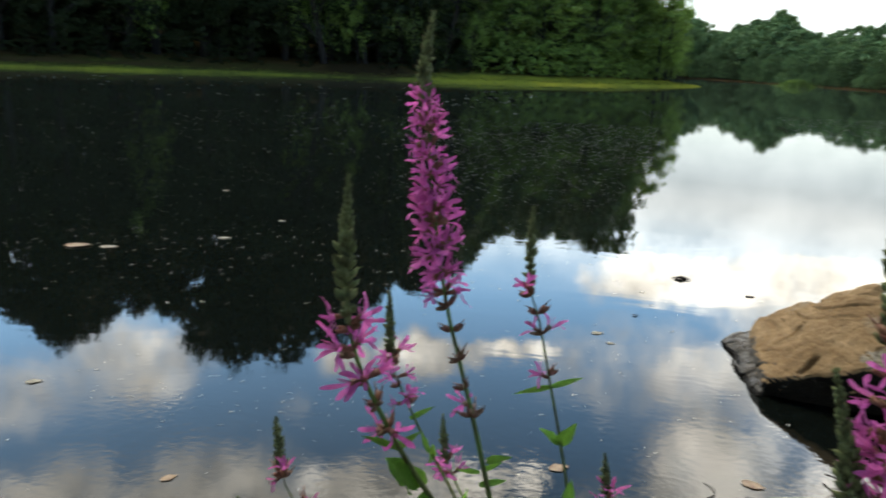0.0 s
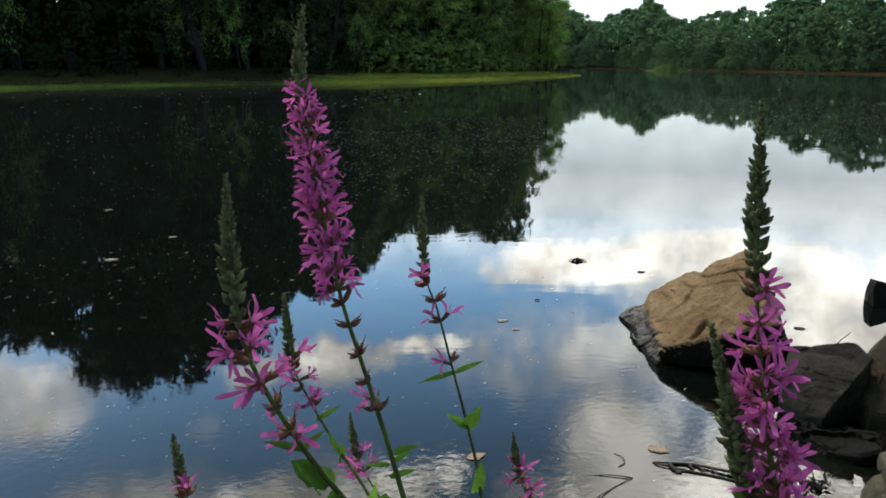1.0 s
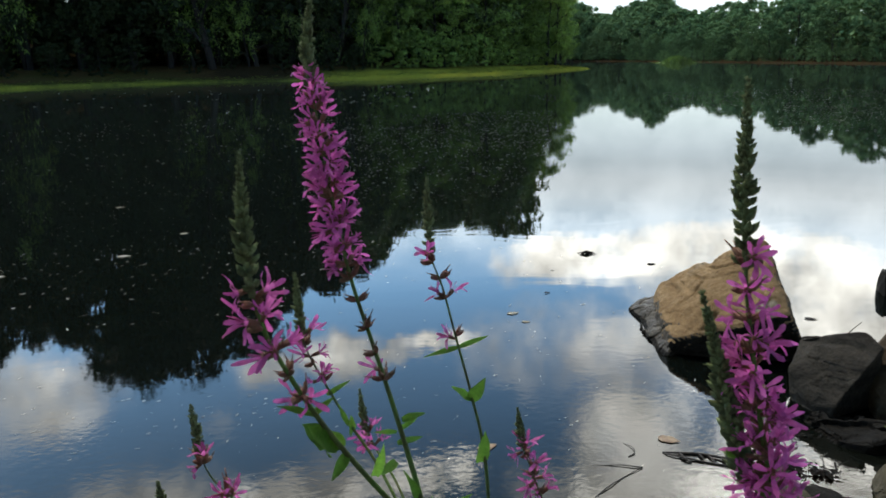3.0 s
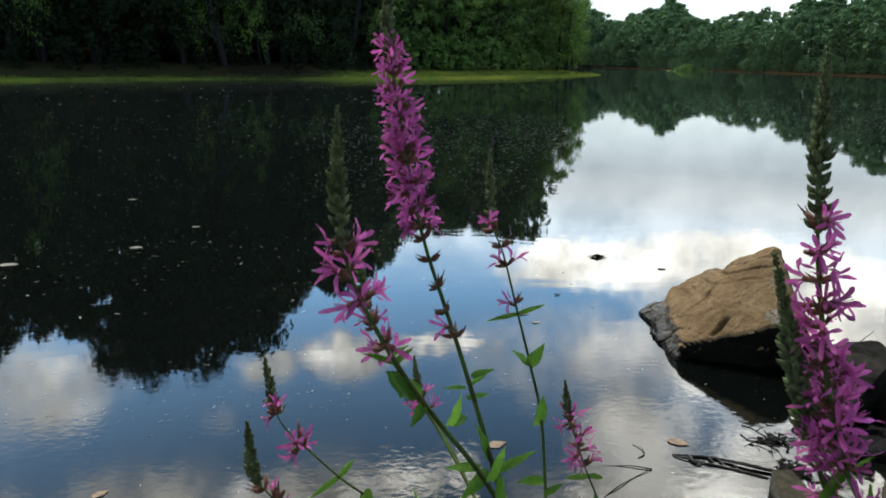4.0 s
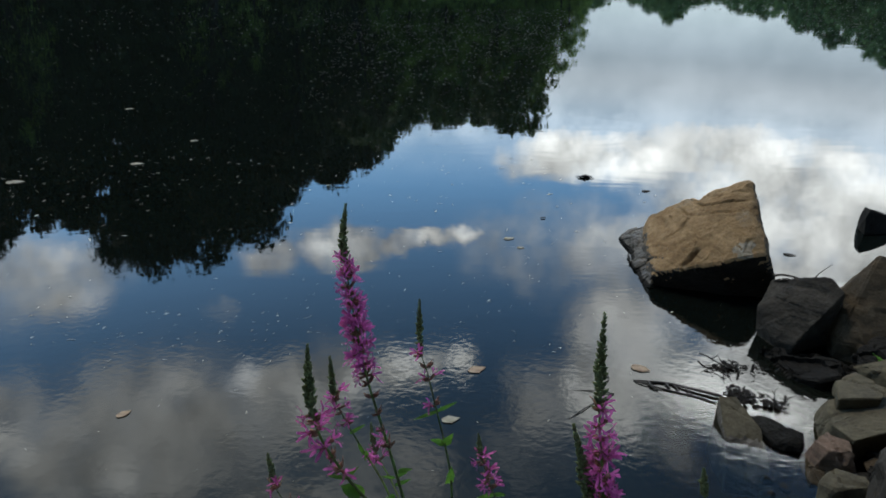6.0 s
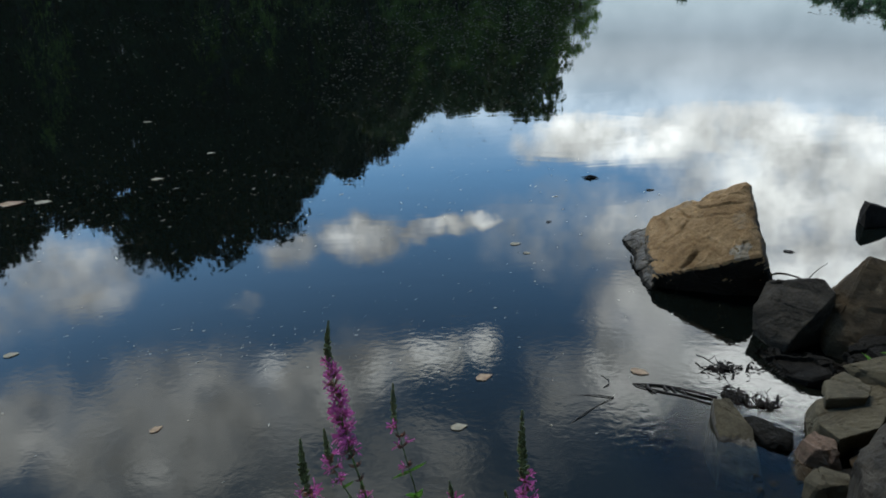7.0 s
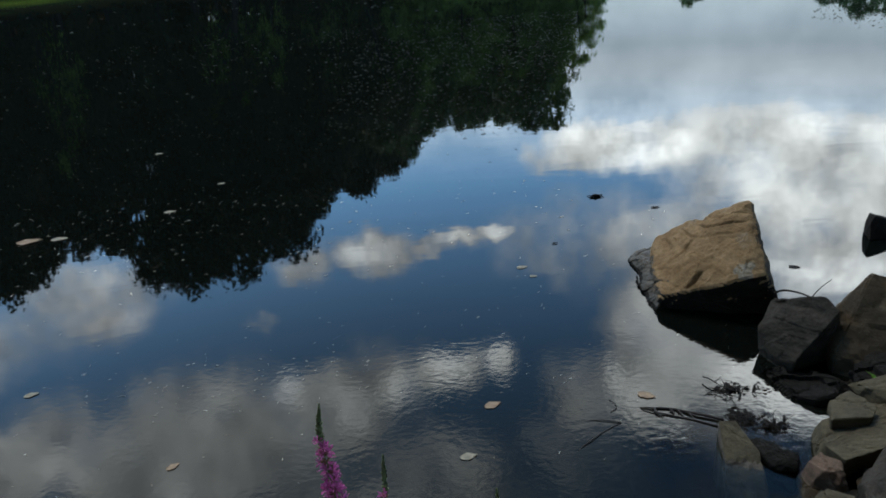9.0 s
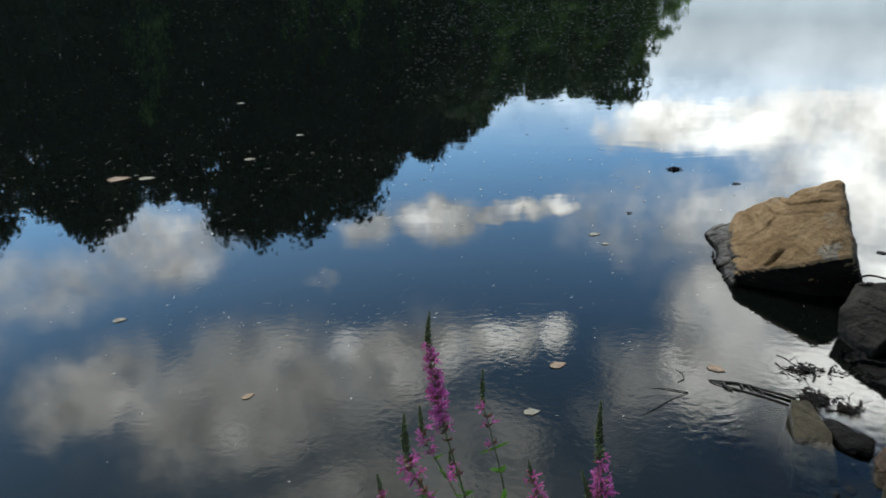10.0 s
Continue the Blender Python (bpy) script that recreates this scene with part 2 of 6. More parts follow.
def water_material():
    m = bpy.data.materials.new("river_water")
    m.use_nodes = True
    nt = m.node_tree
    nt.nodes.clear()
    out = nt.nodes.new("ShaderNodeOutputMaterial")
    tc = nt.nodes.new("ShaderNodeTexCoord")
    # slow swell, small ripples that gather in patches
    heights = []
    for scale, stretch, detail, turn in ((0.9, 2.2, 2, -14), (5.0, 3.0, 2, -20), (22.0, 1.3, 3, 24)):
        mp = nt.nodes.new("ShaderNodeMapping")
        mp.inputs["Scale"].default_value = (1, stretch, 1)
        mp.inputs["Rotation"].default_value = (0, 0, radians(turn))
        nt.links.new(tc.outputs["Object"], mp.inputs["Vector"])
        n = nt.nodes.new("ShaderNodeTexNoise")
        n.inputs["Scale"].default_value, n.inputs["Detail"].default_value = scale, detail
        n.inputs["Distortion"].default_value = 1.2 if scale < 10 else 0.3
        nt.links.new(mp.outputs[0], n.inputs["Vector"])
        level = nt.nodes.new("ShaderNodeMath")
        level.operation = "SUBTRACT"
        level.inputs[1].default_value = 0.5
        nt.links.new(n.outputs[0], level.inputs[0])
        heights.append(level.outputs[0])
    patch = nt.nodes.new("ShaderNodeTexNoise")
    patch.inputs["Scale"].default_value, patch.inputs["Detail"].default_value = 0.9, 4
    nt.links.new(tc.outputs["Object"], patch.inputs["Vector"])
    # the shallows round the stones are the most ruffled
    shoal = nt.nodes.new("ShaderNodeVectorMath")
    shoal.operation = "DISTANCE"
    shoal.inputs[1].default_value = (1.1, 1.9, 0)
    nt.links.new(tc.outputs["Object"], shoal.inputs[0])
    ruffle = nt.nodes.new("ShaderNodeMapRange")
    ruffle.inputs["From Min"].default_value, ruffle.inputs["From Max"].default_value = 2.6, 0.4
    ruffle.inputs["To Min"].default_value, ruffle.inputs["To Max"].default_value = 0.0, 0.24
    nt.links.new(shoal.outputs["Value"], ruffle.inputs["Value"])
    both = nt.nodes.new("ShaderNodeMath")
    nt.links.new(patch.outputs[0], both.inputs[0])
    nt.links.new(ruffle.outputs[0], both.inputs[1])
    pr = nt.nodes.new("ShaderNodeMapRange")
    pr.interpolation_type = "SMOOTHSTEP"
    pr.inputs["From Min"].default_value, pr.inputs["From Max"].default_value = 0.54, 0.78
    pr.inputs["To Min"].default_value, pr.inputs["To Max"].default_value = 0.0, 1.0
    nt.links.new(both.outputs[0], pr.inputs["Value"])

    # fine ripples come and go in patches and die out away from the near shore
    rough = nt.nodes.new("ShaderNodeMapRange")
    rough.interpolation_type = "SMOOTHSTEP"
    rough.inputs["From Min"].default_value, rough.inputs["From Max"].default_value = 0.40, 0.64
    nt.links.new(both.outputs[0], rough.inputs["Value"])
    place = nt.nodes.new("ShaderNodeSeparateXYZ")
    nt.links.new(tc.outputs["Object"], place.inputs[0])
    shore = nt.nodes.new("ShaderNodeMapRange")
    shore.interpolation_type = "SMOOTHSTEP"
    shore.inputs["From Min"].default_value, shore.inputs["From Max"].default_value = 4.2, 1.9
    shore.inputs["To Min"].default_value, shore.inputs["To Max"].default_value = 0.06, 1.0
    nt.links.new(place.outputs[1], shore.inputs["Value"])
    fine = nt.nodes.new("ShaderNodeMath")
    fine.operation = "MULTIPLY"
    nt.links.new(rough.outputs[0], fine.inputs[0])
    nt.links.new(shore.outputs[0], fine.inputs[1])

    def times(a, b):
        n = nt.nodes.new("ShaderNodeMath")
        n.operation = "MULTIPLY"
        nt.links.new(a, n.inputs[0])
        if isinstance(b, float):
            n.inputs[1].default_value = b
        else:
            nt.links.new(b, n.inputs[1])
        return n.outputs[0]

    def plus(a, b):
        n = nt.nodes.new("ShaderNodeMath")
        nt.links.new(a, n.inputs[0])
        nt.links.new(b, n.inputs[1])
        return n.outputs[0]

    h = plus(times(heights[0], 0.055), plus(times(times(heights[1], pr.outputs[0]), 0.022), times(times(heights[2], fine.outputs[0]), 0.050)))
    bp = nt.nodes.new("ShaderNodeBump")
    bp.inputs["Strength"].default_value, bp.inputs["Distance"].default_value = 1.0, RIPPLE
    nt.links.new(h, bp.inputs["Height"])
    fr = nt.nodes.new("ShaderNodeFresnel")
    fr.inputs["IOR"].default_value = 1.33
    nt.links.new(bp.outputs[0], fr.inputs["Normal"])
    gl = nt.nodes.new("ShaderNodeBsdfGlossy")
    gl.inputs["Roughness"].default_value = 0.020
    nt.links.new(fr.outputs[0], gl.inputs["Color"])
    nt.links.new(bp.outputs[0], gl.inputs["Normal"])
    # murky green river water, clear only in the shallows by the stones
    near = nt.nodes.new("ShaderNodeMapRange")
    near.interpolation_type = "SMOOTHSTEP"
    near.inputs["From Min"].default_value, near.inputs["From Max"].default_value = 0.50, 0.26
    centre = nt.nodes.new("ShaderNodeVectorMath")
    centre.operation = "DISTANCE"
    centre.inputs[1].default_value = (1.43, 1.93, 0)
    nt.links.new(tc.outputs["Object"], centre.inputs[0])
    nt.links.new(centre.outputs["Value"], near.inputs["Value"])

    def tint(first, second):
        n = nt.nodes.new("ShaderNodeMix")
        n.data_type = "RGBA"
        n.inputs["A"].default_value, n.inputs["B"].default_value = (*first, 1), (*second, 1)
        nt.links.new(near.outputs[0], n.inputs["Factor"])
        return n.outputs["Result"]

    # silt of the bottom glimmers through where the water is shallow
    silt = nt.nodes.new("ShaderNodeMapRange")
    silt.interpolation_type = "SMOOTHSTEP"
    silt.inputs["From Min"].default_value, silt.inputs["From Max"].default_value = 3.0, 1.6
    nt.links.new(place.outputs[1], silt.inputs["Value"])
    deepness = nt.nodes.new("ShaderNodeMix")
    deepness.data_type = "RGBA"
    deepness.inputs["A"].default_value, deepness.inputs["B"].default_value = (*MURK, 1), (*SHALLOW, 1)
    nt.links.new(silt.outputs[0], deepness.inputs["Factor"])
    cleared = nt.nodes.new("ShaderNodeMix")
    cleared.data_type = "RGBA"
    cleared.inputs["B"].default_value = (0, 0, 0, 1)
    nt.links.new(deepness.outputs["Result"], cleared.inputs["A"])
    nt.links.new(near.outputs[0], cleared.inputs["Factor"])
    murk = nt.nodes.new("ShaderNodeBsdfDiffuse")
    nt.links.new(cleared.outputs["Result"], murk.inputs["Color"])
    clear = nt.nodes.new("ShaderNodeBsdfTransparent")
    nt.links.new(tint((0, 0, 0), (0.46, 0.48, 0.40)), clear.inputs["Color"])
    body = nt.nodes.new("ShaderNodeAddShader")
    nt.links.new(murk.outputs[0], body.inputs[0])
    nt.links.new(clear.outputs[0], body.inputs[1])
    whole = nt.nodes.new("ShaderNodeAddShader")
    nt.links.new(gl.outputs[0], whole.inputs[0])
    nt.links.new(body.outputs[0], whole.inputs[1])
    nt.links.new(whole.outputs[0], out.inputs["Surface"])
    return m


RIPPLE = 0.012
MURK = (0.0025, 0.0037, 0.0031)
SHALLOW = (0.0060, 0.0068, 0.0046)
M_WATER = water_material()
M_SOIL = material("dark_woodland_soil", (0.032, 0.021, 0.010), 0.95, 0.35, 1.5, 30, 0.6, 0.02, second=(0.02, 0.017, 0.008), spec=0.0)
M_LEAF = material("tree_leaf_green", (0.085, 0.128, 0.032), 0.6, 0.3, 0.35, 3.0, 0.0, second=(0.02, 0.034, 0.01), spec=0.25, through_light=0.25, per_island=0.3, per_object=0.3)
# Lighter leaf greens for the wood's edge, with its brighter light put into the colour.
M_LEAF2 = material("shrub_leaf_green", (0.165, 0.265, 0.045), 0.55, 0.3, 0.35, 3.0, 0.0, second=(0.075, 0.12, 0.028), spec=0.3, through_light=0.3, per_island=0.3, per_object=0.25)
M_LITLEAF = material("lit_leaf_green", (0.15, 0.24, 0.044), 0.6, 0.3, 0.35, 3.0, 0.0, second=(0.062, 0.11, 0.024), spec=0.25, through_light=0.45, per_island=0.3, per_object=0.3)
# Near-black copy of the leaf green: the wood's deep shade is put into its colour.
M_SHADELEAF = material("shaded_leaf_green", (0.022, 0.033, 0.010), 0.65, 0.3, 0.35, 3.0, 0.0, second=(0.010, 0.017, 0.006), spec=0.15, through_light=0.25, per_island=0.4)
# Lighter and bluer than the near leaves: some distance haze is in the colour.
M_LEAF3 = material("far_hazed_leaf_green", (0.090, 0.150, 0.060), 0.7, 0.3, 0.06, 0.5, 0.0, second=(0.052, 0.092, 0.040), spec=0.03, through_light=0.2, per_object=0.45)
M_BARK = material("tree_bark", (0.015, 0.012, 0.009), 0.9, 0.35, 2.0, 18.0, 0.7, 0.03)
M_PALE_BARK = material("pale_bark", (0.42, 0.40, 0.36), 0.8, 0.3, 2.0, 12.0, 0.4, 0.02)


def stone_material(name, first, second, stain, rough=0.9, spec=0.15, coarse=4.0, bump=0.6, stain_from=0.56, lie=(0.3, -1.0, 0.4)):
    """Bedded stone: two colours along the bedding, stains or lichen in patches, grit and small pits."""
    m = bpy.data.materials.new(name)
    m.use_nodes = True
    nt = m.node_tree
    b = nt.nodes["Principled BSDF"]
    b.inputs["Specular IOR Level"].default_value = spec
    tc = nt.nodes.new("ShaderNodeTexCoord")

    def grain(scale, detail, roughness=0.55, stretch=None):
        n = nt.nodes.new("ShaderNodeTexNoise")
        n.inputs["Scale"].default_value, n.inputs["Detail"].default_value, n.inputs["Roughness"].default_value = scale, detail, roughness
        if stretch:
            mp = nt.nodes.new("ShaderNodeMapping")
            mp.inputs["Scale"].default_value = stretch
            mp.inputs["Rotation"].default_value = lie
            nt.links.new(tc.outputs["Object"], mp.inputs["Vector"])
            nt.links.new(mp.outputs[0], n.inputs["Vector"])
        else:
            nt.links.new(tc.outputs["Object"], n.inputs["Vector"])
        return n.outputs[0]

    def span(value, a, z, lo=0.0, hi=1.0):
        n = nt.nodes.new("ShaderNodeMapRange")
        n.inputs["From Min"].default_value, n.inputs["From Max"].default_value = a, z
        n.inputs["To Min"].default_value, n.inputs["To Max"].default_value = lo, hi
        nt.links.new(value, n.inputs["Value"])
        return n.outputs[0]

    def blend(factor, a, z):
        n = nt.nodes.new("ShaderNodeMix")
        n.data_type = "RGBA"
        nt.links.new(factor, n.inputs["Factor"])
        for key, c in (("A", a), ("B", z)):
            if isinstance(c, tuple):
                n.inputs[key].default_value = (*c, 1)
            else:
                nt.links.new(c, n.inputs[key])
        return n.outputs["Result"]

    beds = grain(coarse, 5, 0.6, (1, 1, 4))
    blotch = grain(coarse * 1.7, 6, 0.62)
    grit = grain(90.0, 3, 0.7)
    pits = grain(26.0, 5, 0.65)
    colour = blend(span(beds, 0.38, 0.62), first, second)
    colour = blend(span(blotch, stain_from, stain_from + 0.12, 0.0, 0.75), colour, stain)
    hsv = nt.nodes.new("ShaderNodeHueSaturation")
    nt.links.new(colour, hsv.inputs["Color"])
    speck = nt.nodes.new("ShaderNodeMath")
    speck.operation = "MULTIPLY"
    nt.links.new(span(grit, 0.3, 0.7, 0.82, 1.18), speck.inputs[0])
    nt.links.new(span(pits, 0.32, 0.6, 0.78, 1.1), speck.inputs[1])
    nt.links.new(speck.outputs[0], hsv.inputs["Value"])
    nt.links.new(hsv.outputs[0], b.inputs["Base Color"])
    nt.links.new(span(blotch, 0.35, 0.65, rough - 0.12, min(1.0, rough + 0.08)), b.inputs["Roughness"])
    tall = nt.nodes.new("ShaderNodeMath")
    tall.operation = "MULTIPLY_ADD"
    nt.links.new(beds, tall.inputs[0])
    tall.inputs[1].default_value = 1.6
    nt.links.new(pits, tall.inputs[2])
    more = nt.nodes.new("ShaderNodeMath")
    more.operation = "MULTIPLY_ADD"
    nt.links.new(grit, more.inputs[0])
    more.inputs[1].default_value = 0.3
    nt.links.new(tall.outputs[0], more.inputs[2])
    bp = nt.nodes.new("ShaderNodeBump")
    bp.inputs["Strength"].default_value, bp.inputs["Distance"].default_value = bump, 0.010
    nt.links.new(more.outputs[0], bp.inputs["Height"])
    nt.links.new(bp.outputs[0], b.inputs["Normal"])
    return m


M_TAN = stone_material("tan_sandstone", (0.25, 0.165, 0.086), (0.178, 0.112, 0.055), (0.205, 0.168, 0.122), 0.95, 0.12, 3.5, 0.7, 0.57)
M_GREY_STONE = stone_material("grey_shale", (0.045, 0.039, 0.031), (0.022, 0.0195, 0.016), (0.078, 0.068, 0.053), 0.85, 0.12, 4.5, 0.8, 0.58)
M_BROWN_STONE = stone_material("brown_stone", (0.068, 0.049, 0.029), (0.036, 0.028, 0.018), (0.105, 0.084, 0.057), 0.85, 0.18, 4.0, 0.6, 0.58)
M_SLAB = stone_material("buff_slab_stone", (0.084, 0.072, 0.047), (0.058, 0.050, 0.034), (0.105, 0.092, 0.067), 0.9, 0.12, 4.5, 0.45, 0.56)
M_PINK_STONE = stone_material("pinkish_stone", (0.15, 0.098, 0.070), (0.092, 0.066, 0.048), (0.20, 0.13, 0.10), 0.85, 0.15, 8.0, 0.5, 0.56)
M_WET_SHADE = stone_material("wet_and_shade_stone", (0.014, 0.0125, 0.010), (0.008, 0.0072, 0.006), (0.022, 0.019, 0.015), 0.75, 0.10, 5.0, 0.8, 0.58)
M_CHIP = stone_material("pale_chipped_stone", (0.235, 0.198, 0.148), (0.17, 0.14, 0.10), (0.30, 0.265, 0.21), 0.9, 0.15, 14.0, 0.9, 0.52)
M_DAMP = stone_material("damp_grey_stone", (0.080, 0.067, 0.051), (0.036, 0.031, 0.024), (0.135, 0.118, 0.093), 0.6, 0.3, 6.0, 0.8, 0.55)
M_TWIG = material("wet_twig", (0.02, 0.015, 0.011), 0.6, 0.3, 30.0, 200.0, 0.4, 0.003)
M_DEBRIS = material("sodden_leaf_litter", (0.018, 0.015, 0.012), 0.8, 0.4, 25.0, 150.0, 0.5, 0.005, second=(0.009, 0.008, 0.007), spec=0.15)
M_FLECK = material("pale_bits_and_glints", (0.56, 0.54, 0.46), 0.8, 0.3, 3.0, 40.0, 0.0, per_island=0.5)
M_PALELEAF = material("bleached_leaf", (0.27, 0.25, 0.19), 0.8, 0.3, 20.0, 80.0, 0.2, 0.002, second=(0.17, 0.15, 0.11))
M_DEADLEAF = material("dead_leaf", (0.31, 0.225, 0.14), 0.7, 0.25, 25.0, 120.0, 0.3, 0.002, second=(0.17, 0.105, 0.065))
M_PETAL = material("magenta_petal", (0.70, 0.175, 0.47), 0.6, 0.12, 90.0, 600.0, 0.2, 0.0006, second=(0.40, 0.055, 0.26), through_light=0.5, per_object=0.22, spec=0.2)
M_CALYX = material("red_brown_calyx", (0.20, 0.075, 0.06), 0.7, 0.25, 150.0, 900.0, 0.3, 0.0005, second=(0.12, 0.075, 0.04), spec=0.2)
M_BUD = material("downy_green_bud", (0.125, 0.155, 0.066), 0.85, 0.25, 150.0, 900.0, 0.3, 0.0005, second=(0.066, 0.078, 0.036), spec=0.15, per_island=0.3)
M_STEM = material("green_stem", (0.075, 0.145, 0.030), 0.7, 0.2, 60.0, 500.0, 0.2, 0.0005, second=(0.06, 0.062, 0.022), spec=0.12)
M_BLADE = material("fresh_green_leaf", (0.145, 0.315, 0.045), 0.65, 0.2, 60.0, 400.0, 0.25, 0.0006, second=(0.07, 0.17, 0.024), spec=0.12, through_light=0.5, per_object=0.25)


# ---- small builders ----
def mesh_of(name, verts, faces, mats, slots=None, smooth=True):
    me = bpy.data.meshes.new(name)
    me.from_pydata([tuple(v) for v in verts], [], [tuple(f) for f in faces])
    for m in mats:
        me.materials.append(m)
    if slots is not None:
        me.polygons.foreach_set("material_index", slots)
    me.polygons.foreach_set("use_smooth", [smooth] * len(me.polygons))
    me.update()
    return me


def part(name, me, parent, label="", at=None):
    ob = new(name, me)
    ob.parent = parent
    if at is not None:
        ob.matrix_basis = at
    if label:
        tagged(ob, label)
    return ob


def root(name, place, label, category, group="", kind=""):
    ob = new(name)
    ob.empty_display_size = 0.1
    ob.location = place
    return tagged(ob, label, category, group, kind)


def spline(points, steps):
    """Points on a smooth curve through the given ones."""
    p = [Vector(q) for q in points]
    p = [p[0] * 2 - p[1]] + p + [p[-1] * 2 - p[-2]]
    out = []
    for i in range(1, len(p) - 2):
        for k in range(steps):
            t = k / steps
            a, b, c, d = p[i - 1:i + 3]
            out.append(0.5 * (2 * b + (c - a) * t + (2 * a - 5 * b + 4 * c - d) * t * t + (3 * b - a - 3 * c + d) * t ** 3))
    return out + [p[-2]]


def tube(points, radii, sides=7):
    """Verts and faces of a tapered tube with closed ends."""
    verts, faces, n = [], [], len(points)
    side = Vector((1, 0, 0.03))
    for i, p in enumerate(points):
        along = (points[min(i + 1, n - 1)] - points[max(i - 1, 0)]).normalized()
        a = along.cross(side)
        a = a.normalized() if a.length > 1e-4 else along.orthogonal().normalized()
        b = along.cross(a)
        for k in range(sides):
            w = 2 * math.pi * k / sides
            verts.append(p + (a * math.cos(w) + b * math.sin(w)) * radii[i])
    for i in range(n - 1):
        for k in range(sides):
            l = (k + 1) % sides
            faces.append((i * sides + k, i * sides + l, (i + 1) * sides + l, (i + 1) * sides + k))
    faces += [tuple(range(sides))[::-1], tuple(range((n - 1) * sides, n * sides))]
    return verts, faces


def merged(pieces):
    verts, faces = [], []
    for v, f in pieces:
        o = len(verts)
        verts += list(v)
        faces += [tuple(i + o for i in q) for q in f]
    return verts, faces


def facing(direction, up=(0, 0, 1)):
    """A turn whose z axis runs along direction."""
    z = Vector(direction).normalized()
    x = Vector(up).cross(z)
    x = x.normalized() if x.length > 1e-4 else z.orthogonal().normalized()
    return Matrix((x, z.cross(x), z)).transposed().to_4x4()


# ---- ground, water, banks ----
NEAR_BANK = [(-300, -160), (-60, -30), (-12, -2.5), (-3, 0.45), (-0.5, 0.95), (0.6, 1.05), (1.15, 1.3), (1.6, 1.62), (1.95, 1.98),
             (2.25, 2.3), (2.75, 2.62), (3.6, 3.0), (5, 3.6), (9, 5), (25, 8), (60, 18), (300, 60)]
LEFT_BANK = [(-120, 10), (-70, 32), (-46, 45), (-30, 55), (-22, 61), (-17, 64), (-8, 64.5), (-3, 66), (2, 68.5), (7.6, 72), (13.8, 77),
             (20, 84), (25, 92), (28, 97)]
RIGHT_BANK = [(58, 30), (61, 60), (63, 86), (67, 114), (72.8, 168), (80, 220), (84, 300), (60, 360)]


def line_gap(px, py, line):
    """Distance to a polyline, positive on its left side, for arrays of points."""
    best = np.full(px.shape, 1e9)
    sign = np.ones(px.shape)
    for (ax, ay), (bx, by) in zip(line[:-1], line[1:]):
        dx, dy = bx - ax, by - ay
        t = np.clip(((px - ax) * dx + (py - ay) * dy) / (dx * dx + dy * dy), 0, 1)
        d = np.hypot(px - ax - t * dx, py - ay - t * dy)
        s = np.where(dx * (py - ay) - dy * (px - ax) > 0, 1.0, -1.0)
        sign = np.where(d < best, s, sign)
        best = np.minimum(best, d)
    return best * sign


def near_height(x, y):
    """Height of the near bank and the river bed in front of it."""
    d = -line_gap(x, y, NEAR_BANK)
    land = 0.52 * (1 - np.exp(-np.maximum(d, 0) / 0.5)) + 0.06 * np.maximum(d, 0)
    land = np.minimum(land, 6)
    bed = np.maximum(0.32 * np.minimum(d, 0), -1.6)
    return np.where(d > 0, land, bed) - 0.03


LEFT_LAND = LEFT_BANK + [(28.5, 101), (26, 108), (14, 124), (0, 150), (-30, 200), (-120, 300), (-500, 600)]


def build_ground():
    n = 230
    a = np.linspace(-7.5, 7.5, n)
    gx, gy = 1.2 + 0.8 * np.sinh(a), 1.5 + 0.8 * np.sinh(a)
    X, Y = np.meshgrid(gx, gy)
    Z = near_height(X, Y)
    inland = line_gap(X, Y, LEFT_LAND) - 6
    Z = np.where((inland > 0) & (Y > 12), np.minimum(0.3 + inland * 0.14, 9), Z)
    right = -line_gap(X, Y, RIGHT_BANK) - 4
    Z = np.where((right > 0) & (X > 30) & (Y > 20), np.minimum(0.3 + right * 0.1, 10), Z)
    beyond = Y - 390
    Z = np.where(beyond > 0, np.minimum(beyond * 0.2, 14), Z)
    verts = np.stack([X.ravel(), Y.ravel(), Z.ravel()], 1).tolist()
    faces = [(r * n + c, r * n + c + 1, (r + 1) * n + c + 1, (r + 1) * n + c) for r in range(n - 1) for c in range(n - 1)]
    tagged(new("ground", mesh_of("ground", verts, faces, [M_SOIL])), "dark muddy earth of the river banks and bed", "ground", kind="structure")


build_ground()
wm = mesh_of("water", [(-700, -300, 0), (700, -300, 0), (700, 700, 0), (-700, 700, 0)], [(0, 1, 2, 3)], [M_WATER])
tagged(new("water", wm), "calm dark river water mirroring trees and clouds", "water", kind="structure")


def along_line(line, step):
    out = []
    for (ax, ay), (bx, by) in zip(line[:-1], line[1:]):
        ln = math.hypot(bx - ax, by - ay)
        k = max(1, int(ln / step))
        for i in range(k):
            t = i / k
            out.append((ax + (bx - ax) * t, ay + (by - ay) * t, (by - ay) / ln, -(bx - ax) / ln))
    return out


def offset_line(line, back, step):
    """Evenly spaced points on a smooth curve that runs back metres to the left of a line."""
    q = [p.to_2d() for p in spline([(x, y, 0) for x, y in line], 8)]
    run = []
    for i, p in enumerate(q):
        d = (q[min(i + 1, len(q) - 1)] - q[max(i - 1, 0)]).normalized()
        run.append(p + Vector((-d.y, d.x)) * back)
    out, left = [], 0.0
    for a, b in zip(run[:-1], run[1:]):
        ln = (b - a).length
        while left < ln:
            out.append(a.lerp(b, left / ln))
            left += step
        left -= ln
    return out


